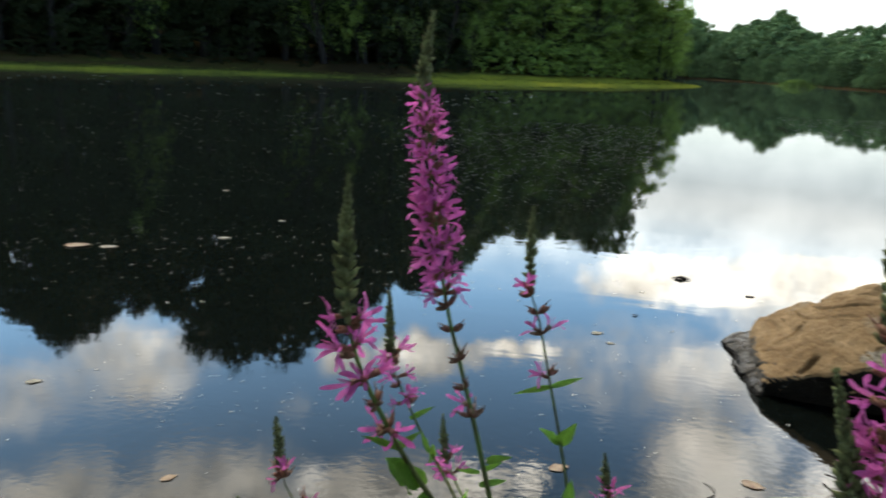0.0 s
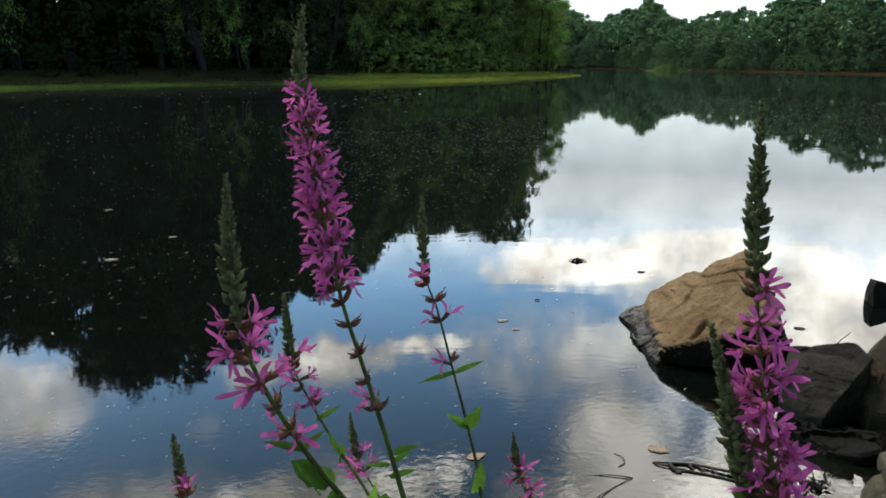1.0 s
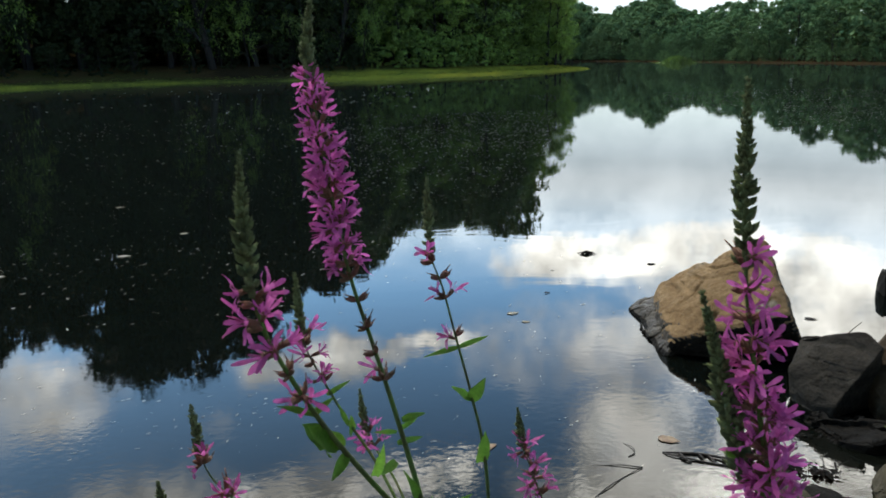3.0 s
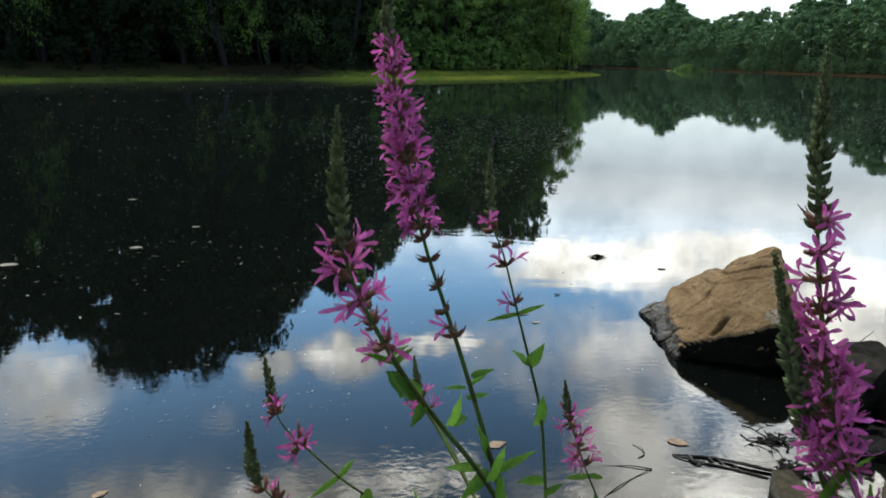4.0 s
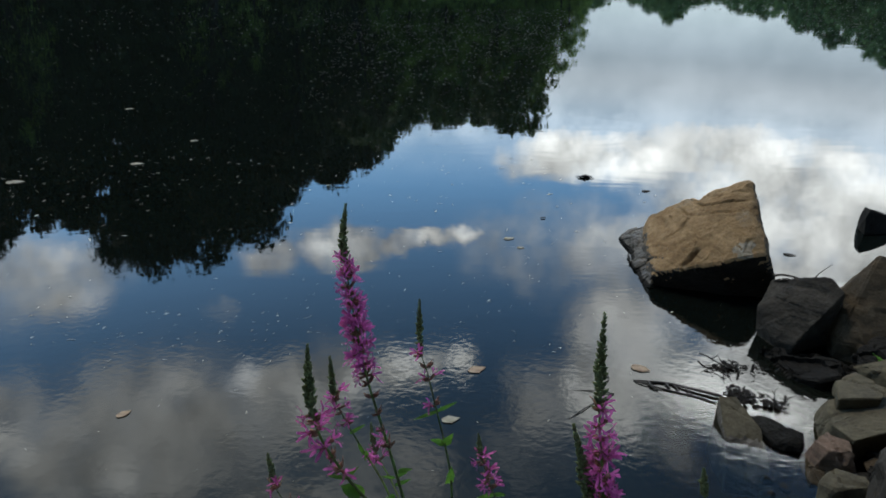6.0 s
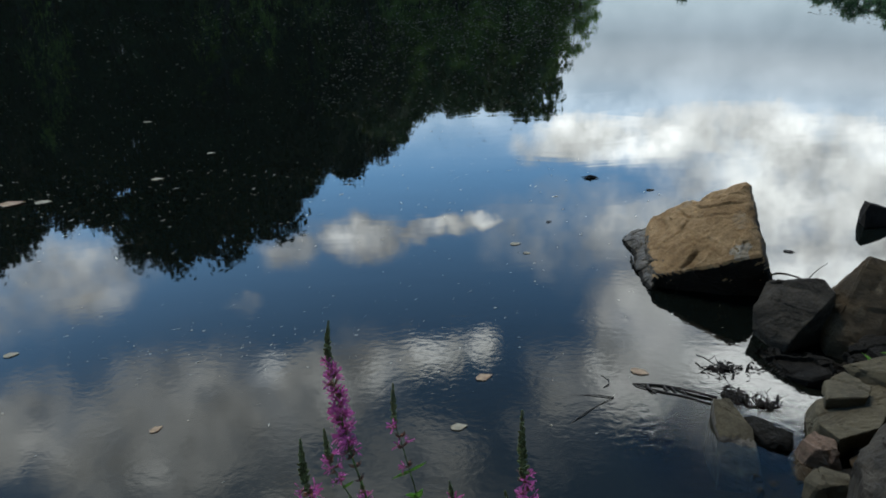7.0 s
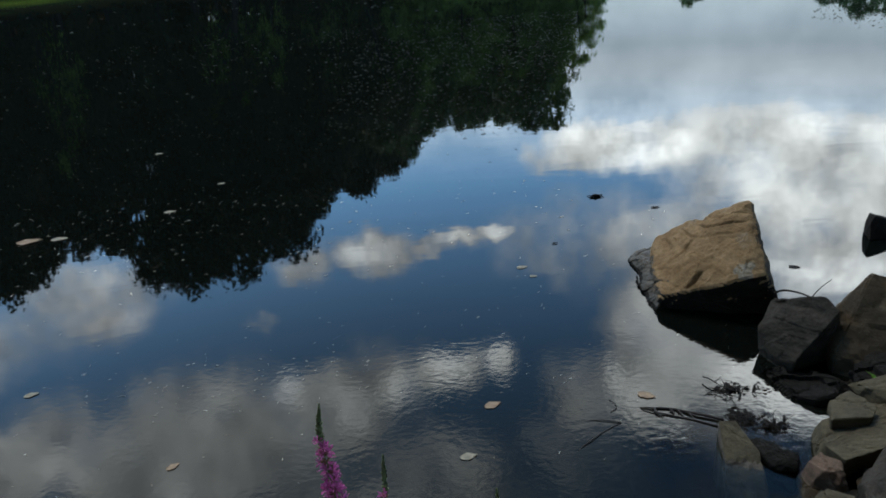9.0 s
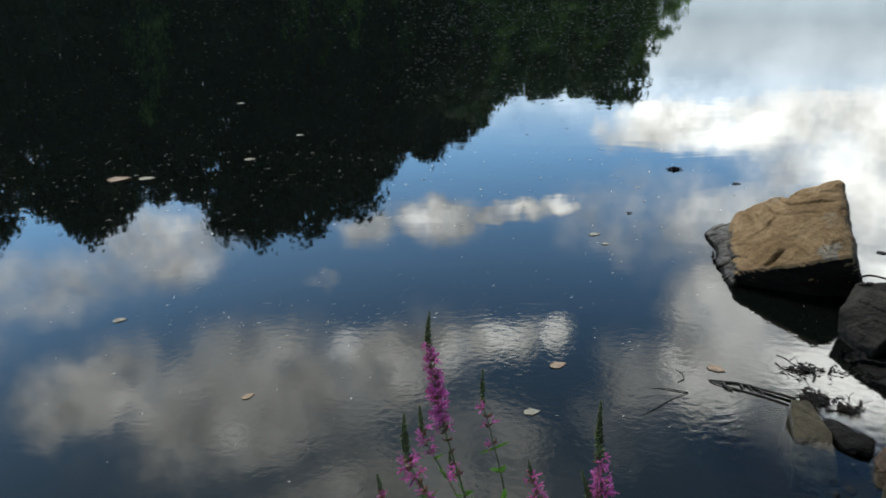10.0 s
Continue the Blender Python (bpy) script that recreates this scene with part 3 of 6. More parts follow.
def turf_material():
    """Bank turf: fresh grass, dull grass, bare mud and woodland soil, mixed by a mask of bareness and painted tree
    shade.
    """
    m = bpy.data.materials.new("bank_turf")
    m.use_nodes = True
    nt = m.node_tree
    b = nt.nodes["Principled BSDF"]
    b.inputs["Roughness"].default_value, b.inputs["Specular IOR Level"].default_value = 0.95, 0.0
    tc = nt.nodes.new("ShaderNodeTexCoord")
    worn_shaded = nt.nodes.new("ShaderNodeAttribute")
    worn_shaded.attribute_name = "worn_shaded"
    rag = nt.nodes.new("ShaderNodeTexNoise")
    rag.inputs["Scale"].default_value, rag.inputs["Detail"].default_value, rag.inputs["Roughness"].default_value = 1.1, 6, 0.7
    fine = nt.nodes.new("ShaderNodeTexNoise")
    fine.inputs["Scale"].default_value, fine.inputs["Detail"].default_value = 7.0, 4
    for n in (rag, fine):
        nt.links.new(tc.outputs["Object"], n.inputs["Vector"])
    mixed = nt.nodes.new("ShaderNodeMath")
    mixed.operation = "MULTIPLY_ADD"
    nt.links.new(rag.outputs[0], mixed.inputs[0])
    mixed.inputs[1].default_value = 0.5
    nt.links.new(worn_shaded.outputs["Fac"], mixed.inputs[2])
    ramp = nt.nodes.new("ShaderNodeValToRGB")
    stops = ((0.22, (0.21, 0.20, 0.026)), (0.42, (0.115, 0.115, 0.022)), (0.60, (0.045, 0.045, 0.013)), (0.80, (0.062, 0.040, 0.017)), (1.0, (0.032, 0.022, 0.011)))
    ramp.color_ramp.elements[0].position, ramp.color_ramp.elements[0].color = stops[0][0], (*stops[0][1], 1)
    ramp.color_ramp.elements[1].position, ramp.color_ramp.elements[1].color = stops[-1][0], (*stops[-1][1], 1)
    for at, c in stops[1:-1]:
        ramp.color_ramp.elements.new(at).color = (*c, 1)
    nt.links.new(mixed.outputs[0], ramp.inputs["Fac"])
    hsv = nt.nodes.new("ShaderNodeHueSaturation")
    val = nt.nodes.new("ShaderNodeMapRange")
    val.inputs["From Min"].default_value, val.inputs["From Max"].default_value = 0.3, 0.7
    val.inputs["To Min"].default_value, val.inputs["To Max"].default_value = 0.68, 1.3
    nt.links.new(fine.outputs[0], val.inputs["Value"])
    nt.links.new(val.outputs[0], hsv.inputs["Value"])
    nt.links.new(ramp.outputs[0], hsv.inputs["Color"])
    nt.links.new(hsv.outputs[0], b.inputs["Base Color"])
    bp = nt.nodes.new("ShaderNodeBump")
    bp.inputs["Strength"].default_value, bp.inputs["Distance"].default_value = 0.8, 0.05
    nt.links.new(fine.outputs[0], bp.inputs["Height"])
    nt.links.new(bp.outputs[0], b.inputs["Normal"])
    return m


M_TURF = turf_material()
M_BLADES = material("bank_grass_blades", (0.15, 0.165, 0.026), 0.8, 0.3, 0.2, 4.0, 0.0, second=(0.06, 0.066, 0.016), spec=0.1, through_light=0.3, per_island=0.35)


def build_bank(name, line, side, label, width, rise, wear_shade):
    """A low shelf of turf along a shore; side turns its back inland, the last argument says how bare or shade-darkened
    the ground is.
    """
    rows = along_line(line, 0.45)
    prof = [(-1.2, -0.25), (-0.3, -0.05), (0.0, 0.05), (0.15, 0.10), (0.5, 0.16), (0.85, 0.20), (1.2, 0.24), (1.7, 0.29), (2.2, 0.34), (2.8, 0.42), (3.4, 0.52), (4.0, 0.65), (4.6, 0.8), (6.5, 1.2), (9.5, 1.5)]
    verts, faces, worn_shaded = [], [], []
    for x, y, nx, ny in rows:
        wob = 0.55 * noise.noise(Vector((x * 0.35, y * 0.35, 0))) + 0.25 * noise.noise(Vector((x * 1.3, y * 1.3, 3)))
        for t, z in prof:
            d = t * width + wob * max(0.2, 1 - t / 6)
            lump = 0.10 * noise.noise(Vector((x * 0.9 + t, y * 0.9, 5))) * (1 if t > 0.1 else 0)
            verts.append((x - nx * d * side, y - ny * d * side, z * rise + lump))
            worn_shaded.append(wear_shade(x, y, t))
    k = len(prof)
    for r in range(len(rows) - 1):
        for c in range(k - 1):
            q = (r * k + c, r * k + c + 1, (r + 1) * k + c + 1, (r + 1) * k + c)
            faces.append(q if side > 0 else q[::-1])
    me = mesh_of(name, verts, faces, [M_TURF])
    me.attributes.new("worn_shaded", "FLOAT", "POINT").data.foreach_set("value", worn_shaded)
    tagged(new(name, me), label, "bank", kind="structure")


def left_wear_shade(x, y, t):
    """Fresh grass out on the point, bare mud in the middle; to the left the trees' shade is put in as duller grass."""
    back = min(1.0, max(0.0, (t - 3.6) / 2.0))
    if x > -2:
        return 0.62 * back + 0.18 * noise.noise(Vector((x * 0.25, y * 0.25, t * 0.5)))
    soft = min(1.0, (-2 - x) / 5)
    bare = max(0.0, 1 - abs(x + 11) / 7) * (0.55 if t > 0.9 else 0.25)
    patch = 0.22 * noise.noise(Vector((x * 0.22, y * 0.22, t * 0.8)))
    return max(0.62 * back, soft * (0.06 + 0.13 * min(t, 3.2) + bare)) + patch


build_bank("bank_left", LEFT_LAND[:18], 1, "low far bank of yellow-green grass with bare mud", 1.0, 1.0, left_wear_shade)
build_bank("bank_right", RIGHT_BANK, -1, "distant low shore of dark earth and thin grass", 0.10, 0.14,
           lambda x, y, t: 0.80 - 0.9 * max(0.0, noise.noise(Vector((x * 0.05, y * 0.05, 2))) - 0.12))


def bank_grass():
    """Tufts that roughen the turf of the far bank."""
    rng = np.random.default_rng(12)
    pts = []
    for x, y, nx, ny in along_line(LEFT_LAND[:15], 0.10):
        if x < -45:
            continue
        d = rng.uniform(0.3, 2.8)
        pts.append((x - nx * d + rng.normal() * 0.1, y - ny * d, 0.12 + 0.11 * d if d < 3.4 else 0.5 + 0.24 * (d - 3.4)))
    p = np.array(pts)
    p = np.repeat(p, 3, 0)
    n = len(p)
    p[:, :2] += rng.normal(0, 0.10, (n, 2))
    tip = p + np.stack([rng.normal(0, 0.07, n), rng.normal(0, 0.07, n), rng.uniform(0.03, 0.13, n)], 1)
    ang = rng.uniform(0, 6.28, n)
    side = np.stack([np.cos(ang), np.sin(ang), np.zeros(n)], 1) * 0.035
    v = np.stack([p - side, p + side, tip + side * 0.2, tip - side * 0.2], 1).reshape(-1, 3)
    ob = new("bank_grass", fast_mesh("bank_grass", v, np.arange(n * 4).reshape(-1, 4), M_BLADES))
    tagged(ob, "short tufts of yellow-green grass on the far bank", "grass", kind="stuff")


# ---- trees and shrubs ----
def leaf_cloud(rng, centres, radii, per, size, droop=0.3):
    """Verts and faces of many small leaf sprays gathered round centres."""
    n = len(centres) * per
    c = np.repeat(np.array(centres), per, 0)
    r = np.repeat(np.array(radii), per, 0)
    d = rng.normal(size=(n, 3))
    d /= np.linalg.norm(d, axis=1)[:, None]
    p = c + d * r * (rng.random((n, 1)) ** 0.45)
    out = d * np.array([1, 1, 0.8]) + rng.normal(size=(n, 3)) * 0.45 + np.array([0, 0, 0.35])
    a = rng.normal(size=(n, 3)) * 0.8 + np.array([0, 0, -droop])
    a -= out * ((a * out).sum(1) / (out * out).sum(1))[:, None]
    a /= np.linalg.norm(a, axis=1)[:, None]
    b = np.cross(a, out)
    b /= np.linalg.norm(b, axis=1)[:, None]
    s = size * (0.6 + 0.8 * rng.random((n, 1)))
    tip, left, right, tail = p + a * s, p + b * s * 0.42, p - b * s * 0.42, p - a * s * 0.75
    verts = np.stack([tail, left, tip, right], 1).reshape(-1, 3)
    faces = np.arange(n * 4).reshape(-1, 4)
    return verts, faces


def fast_mesh(name, verts, faces, mat):
    me = bpy.data.meshes.new(name)
    me.vertices.add(len(verts))
    me.vertices.foreach_set("co", np.asarray(verts, dtype=np.float32).ravel())
    me.loops.add(faces.size)
    me.loops.foreach_set("vertex_index", faces.ravel().astype(np.int32))
    me.polygons.add(len(faces))
    me.polygons.foreach_set("loop_start", np.arange(0, faces.size, 4, dtype=np.int32))
    me.materials.append(mat)
    me.update(calc_edges=True)
    return me


def tree_meshes(seed, leaf, bark, clumps=120, per=34, size=0.013, slim=1.0, low=0.12, weep=0.0, reach=0.0):
    """Trunk with limbs, and a crown of leaf sprays, for a tree one metre high."""
    rng = np.random.default_rng(seed)
    lean = Vector((rng.normal() * 0.03, rng.normal() * 0.03 - reach, 0))
    spine = [Vector((0, 0, -0.03))] + [Vector((0, 0, h)) + lean * h * 3 + Vector((rng.normal(), rng.normal(), 0)) * 0.006 for h in (0.12, 0.3, 0.5, 0.7, 0.88)]
    pieces = [tube(spline(spine, 3), [0.017 * (1 - 0.055 * i) for i in range(16)], 5)]
    centres, radii = [], []
    for i in range(clumps):
        h = low + (1 - low) * rng.random() ** 0.85
        f = (h - low) / (1 - low)
        wide = slim * 0.24 * math.sin(math.pi * min(1, 0.18 + 0.80 * f)) ** 0.75 * (0.75 + 0.5 * rng.random())
        ang = rng.random() * 2 * math.pi
        rr = wide * (0.35 + 0.65 * math.sqrt(rng.random()))
        c = Vector((rr * math.cos(ang), rr * math.sin(ang), h - weep * rr)) + lean * h * 3
        centres.append(tuple(c))
        k = 0.030 + 0.035 * rng.random()
        radii.append((k * 1.25, k * 1.25, k * (0.8 + weep * 2)))
        if i % 11 == 0 and h < 0.85:
            start = Vector((0, 0, max(0.1, h - 0.14))) + lean * h * 3
            mid = start.lerp(c, 0.55) + Vector((0, 0, 0.02))
            pieces.append(tube([start, mid, c], [0.006, 0.004, 0.0015], 4))
    v, f = merged(pieces)
    trunk = mesh_of("trunk", v, f, [bark])
    cv, cf = leaf_cloud(rng, centres, radii, per, size, 0.3 + weep * 2)
    return trunk, fast_mesh("crown", cv, cf, leaf)


def join_trees(name, planted, label):
    """Trees too many and too far to tell apart, as one thing with one crown mesh and one trunk mesh."""
    ob = tagged(new(name), label, "wood", kind="stuff")
    for which, what in ((1, "crown"), (0, "trunk")):
        vs, fs, at = [], [], 0
        for kind, x, y, z, h, turn, wide in planted:
            me = kind[which]
            v = np.empty(len(me.vertices) * 3)
            me.vertices.foreach_get("co", v)
            v = v.reshape(-1, 3) * (h * wide, h * wide, h)
            c, q = math.cos(turn), math.sin(turn)
            vs.append(np.stack([v[:, 0] * c - v[:, 1] * q + x, v[:, 0] * q + v[:, 1] * c + y, v[:, 2] + z], 1))
            if which:
                fs.append(np.arange(len(v)).reshape(-1, 4) + at)
            else:
                fs += [tuple(i + at for i in p.vertices) for p in me.polygons]
            at += len(v)
        if which:
            me = fast_mesh(what, np.concatenate(vs), np.concatenate(fs), planted[0][0][1].materials[0])
        else:
            me = mesh_of(what, np.concatenate(vs).tolist(), fs, [M_BARK])
        tagged(part(what, me, ob), kind="stuff")


def plant_tree(kind, name, x, y, z, height, turn, label, category, group, wide=1.0):
    t = root(name, (x, y, z), label, category, group)
    t.rotation_euler = (0, 0, turn)
    t.scale = (height * wide, height * wide, height)
    part("trunk", kind[0], t)
    part("crown", kind[1], t)
    return t


# fine crowns for the front of the wood, coarser ones for the rows behind
BROAD = [tree_meshes(s, M_LEAF, M_BARK, 170, 22, 0.021, 1.0, 0.06) for s in (1, 2, 3)]
SHADY = [tree_meshes(s, M_SHADELEAF, M_BARK, 170, 30, 0.016, 1.0, 0.06) for s in (4, 5, 6)]
FRONT_SHADY = [tree_meshes(s, M_SHADELEAF, M_BARK, 190, 46, 0.0098, 1.0, 0.10) for s in (7, 8)]
HANGING = [tree_meshes(s, M_LEAF, M_BARK, 130, 60, 0.0105, 1.1, 0.14, 0.6) for s in (13, 14)]
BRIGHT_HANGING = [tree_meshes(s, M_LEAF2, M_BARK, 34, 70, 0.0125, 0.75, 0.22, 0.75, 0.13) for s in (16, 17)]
EDGE = [tree_meshes(s, M_LITLEAF, M_BARK, 160, 38, 0.0135, 1.2, 0.13) for s in (21, 22, 23)]
NEAR = [tree_meshes(s, M_LEAF, M_BARK, 100, 15, 0.034, 1.1, 0.28) for s in (51, 52)]
SHRUB = [tree_meshes(s, M_LEAF2, M_BARK, 80, 46, 0.036, 2.3, 0.03) for s in (31, 32, 33)]
THICKET = [tree_meshes(s, M_SHADELEAF, M_BARK, 80, 34, 0.030, 1.9, 0.02) for s in (35, 36)]
FAR = [tree_meshes(s, M_LEAF3, M_BARK, 130, 36, 0.024, 1.6, 0.02) for s in (41, 42, 43)]
FAR_BACK = [tree_meshes(s, M_LEAF3, M_BARK, 80, 18, 0.040, 1.5, 0.05) for s in (45, 46, 47)]

LEFT_SKYLINE = ([-60, -40, -36, -33, -30.4, -28.6, -26.9, -25.6, -24.5, -22.9, -18, -17.4, -16.5, -15.8, -13.4, -10.5, -8.9, -6.4, -3.8, -2.2, -0.7, 0.8, 7.6, 10.6, 11.5, 12.8, 14.5, 15.4],
                [20.0, 20.0, 20.6, 21.6, 22.4, 21.6, 19.2, 21.5, 22.6, 24.0, 24.6, 24.2, 22.4, 23.2, 22.6, 22.8, 21.8, 19.4, 19.0, 17.2, 15.3, 13.8, 14.3, 13.6, 11.8, 9.6, 7.2, 5.4])
FAR_SKYLINE = ([10, 14.5, 15.5, 16.6, 17.6, 19, 21.5, 22.4, 23.7, 25, 28, 30, 32.5, 36, 45, 60], [5.2, 5.0, 4.4, 3.4, 3.6, 4.4, 5.0, 4.0, 3.4, 3.8, 4.3, 5.0, 6.0, 7.0, 8, 9])


def skyline(x, y, table, spread=1.0):
    """Height at which a crown that stands at x, y keeps to the outline of the wood against the sky."""
    az = math.degrees(math.atan2(x - 0.15, y))
    el = min(float(np.interp(az + a * spread, *table)) + b for a, b in ((0, 0), (-1.5, 0.7), (1.5, 0.7), (-3, 2.4), (3, 2.4)))
    return math.hypot(x, y) * math.tan(radians(el)) - 1.8


def plant_left_wood():
    rng = random.Random(5)
    for back, step, jitter, share in ((6.8, 3.9, 0.9, 1.0), (10.5, 4.2, 1.3, 1.0), (15.0, 4.6, 1.6, 1.0), (21.0, 5.2, 2.0, 0.96)):
        for p in offset_line(LEFT_LAND[:18], back, step):
            x, y = p.x + rng.uniform(-jitter, jitter), p.y + rng.uniform(-jitter, jitter)
            if x < -60:
                continue
            ground = 0.4 + (back - 5) * 0.16 + 0.5
            h = (skyline(x, y, LEFT_SKYLINE) - ground) * 0.97 * share * rng.uniform(0.88, 1.0)
            tip = x > 14
            if back < 8 and not tip:
                h *= rng.uniform(0.62, 0.98)
            h = max(h, 4.0)
            # Edge crowns carry the lit leaf colour, those further left the shaded one.
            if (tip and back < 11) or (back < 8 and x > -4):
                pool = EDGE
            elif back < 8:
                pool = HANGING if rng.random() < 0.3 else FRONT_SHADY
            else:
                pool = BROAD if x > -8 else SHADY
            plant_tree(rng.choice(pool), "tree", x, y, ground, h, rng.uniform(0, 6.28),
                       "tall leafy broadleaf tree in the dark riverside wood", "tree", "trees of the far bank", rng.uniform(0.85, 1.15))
    # light green branches that hang out over the bank, their lit look put into the leaf colour
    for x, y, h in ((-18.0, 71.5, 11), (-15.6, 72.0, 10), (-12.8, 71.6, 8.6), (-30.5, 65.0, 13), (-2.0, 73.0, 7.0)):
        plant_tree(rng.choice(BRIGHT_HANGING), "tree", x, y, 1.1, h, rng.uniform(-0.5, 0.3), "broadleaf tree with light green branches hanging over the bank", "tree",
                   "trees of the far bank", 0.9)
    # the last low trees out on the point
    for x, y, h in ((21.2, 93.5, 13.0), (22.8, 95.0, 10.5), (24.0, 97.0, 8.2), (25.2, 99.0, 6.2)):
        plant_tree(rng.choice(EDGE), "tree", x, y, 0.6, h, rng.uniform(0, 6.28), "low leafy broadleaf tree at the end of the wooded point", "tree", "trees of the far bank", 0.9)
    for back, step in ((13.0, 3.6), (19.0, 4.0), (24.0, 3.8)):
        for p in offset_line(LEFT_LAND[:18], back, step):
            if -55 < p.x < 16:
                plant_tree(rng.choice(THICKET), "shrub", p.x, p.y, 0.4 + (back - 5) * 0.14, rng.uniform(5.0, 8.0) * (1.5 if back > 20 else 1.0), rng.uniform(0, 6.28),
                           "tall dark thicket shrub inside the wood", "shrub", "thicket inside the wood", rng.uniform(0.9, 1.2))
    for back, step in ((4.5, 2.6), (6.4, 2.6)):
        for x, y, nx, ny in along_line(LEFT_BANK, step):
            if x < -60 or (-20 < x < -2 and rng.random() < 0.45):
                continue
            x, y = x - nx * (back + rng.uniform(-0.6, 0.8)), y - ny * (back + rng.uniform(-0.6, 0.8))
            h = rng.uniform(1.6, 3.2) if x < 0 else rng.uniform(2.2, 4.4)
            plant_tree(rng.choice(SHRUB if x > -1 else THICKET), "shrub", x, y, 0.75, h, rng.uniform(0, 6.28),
                       "dense green shrub at the foot of the wood", "shrub", "shrubs of the far bank", rng.uniform(0.9, 1.3))


def plant_far_wood():
    rng = random.Random(9)
    hidden = []
    for back, step, share in ((3.0, 5.0, 0.6), (8, 6.5, 0.9), (15, 8.0, 1.0), (24, 9.0, 1.0)):
        for x, y, nx, ny in along_line(RIGHT_BANK, step):
            if y < 45:
                continue
            x, y = x + nx * (back + rng.uniform(-1.5, 1.5)), y + ny * (back + rng.uniform(-1.5, 1.5))
            h = max(3, skyline(x, y, FAR_SKYLINE, 0.5) * share * rng.uniform(0.85, 1.0))
            z, turn, wide = 0.3 + 0.08 * back, rng.uniform(0, 6.28), rng.uniform(0.9, 1.25)
            if back < 5:
                h *= rng.choice((0.7, 0.95, 1.25))
                plant_tree(rng.choice(FAR), "tree", x, y, z, h, turn, "distant rounded broadleaf tree on the far shore", "tree", "trees of the distant shore", wide)
            else:
                hidden.append((rng.choice(FAR_BACK), x, y, z, h, turn, wide))
    for x, y, nx, ny in along_line(RIGHT_BANK, 2.6):
        if 50 < y < 240:
            back = rng.uniform(0.6, 2.2)
            hidden.append((rng.choice(FAR_BACK), x + nx * back, y + ny * back, 0.05, rng.uniform(1.6, 3.4), rng.uniform(0, 6.28), rng.uniform(1.0, 1.5)))
    for i in range(40):
        az, d = radians(rng.uniform(9, 25)), rng.uniform(330, 420)
        x, y = d * math.sin(az), d * math.cos(az)
        h = skyline(x, y, FAR_SKYLINE, 0.4) * rng.uniform(0.75, 1.0)
        hidden.append((rng.choice(FAR_BACK), x, y, 1.0, h, rng.uniform(0, 6.28), rng.uniform(0.9, 1.2)))
    join_trees("distant_wood", hidden, "hazy green wood rising behind the far shore")


def plant_shade_wood():
    """Unseen wood added on the near bank, behind the camera, to shade the water's edge."""
    rng = random.Random(15)
    for i in range(44):
        x, y = -42 + i * 2.0 + rng.uniform(-0.8, 0.8), -3.6 - rng.uniform(0, 7) - abs(i - 21) * 0.2
        z = float(near_height(np.array([x]), np.array([y]))[0])
        plant_tree(rng.choice(NEAR), "tree", x, y, z, rng.uniform(15, 22), rng.uniform(0, 6.28),
                   "tall broadleaf tree added unseen behind the camera for shade", "tree", "trees of the near bank", 1.15)


def islet():
    """A low hump of bright reeds and grass off the far shore."""
    rng = np.random.default_rng(4)
    n = 2600
    x, y = rng.normal(0, 2.6, n), rng.normal(0, 1.2, n)
    top = 1.5 * np.exp(-(x / 3.0) ** 2)
    p = np.stack([x, y, np.zeros(n)], 1)
    tip = p + np.stack([rng.normal(0, 0.25, n), rng.normal(0, 0.25, n), top * rng.uniform(0.6, 1.1, n)], 1)
    side = np.stack([np.cos(x * 9), np.sin(x * 9), np.zeros(n)], 1) * 0.07
    v = np.stack([p - side, p + side, tip + side * 0.2, tip - side * 0.2], 1).reshape(-1, 3)
    ob = new("reed_tuft", fast_mesh("reed_tuft", v, np.arange(n * 4).reshape(-1, 4), M_LEAF2))
    ob.location = (65.5, 158, -0.05)
    tagged(ob, "low hump of bright green reeds by the distant shore", "reeds", kind="stuff")


def bare_trunk():
    ob = new("bare_trunk", mesh_of("bare_trunk", *tube([Vector((0, 0, -0.3)), Vector((0.05, 0, 1.4)), Vector((-0.1, 0, 2.8)), Vector((0.05, 0, 3.9))], [0.09, 0.075, 0.06, 0.02], 7), [M_PALE_BARK]))
    ob.location = (70.6, 120.0, 0.45)
    tagged(ob, "pale bare dead trunk standing on the distant shore", "trunk")


bank_grass()
islet()
bare_trunk()
plant_left_wood()
plant_far_wood()
plant_shade_wood()


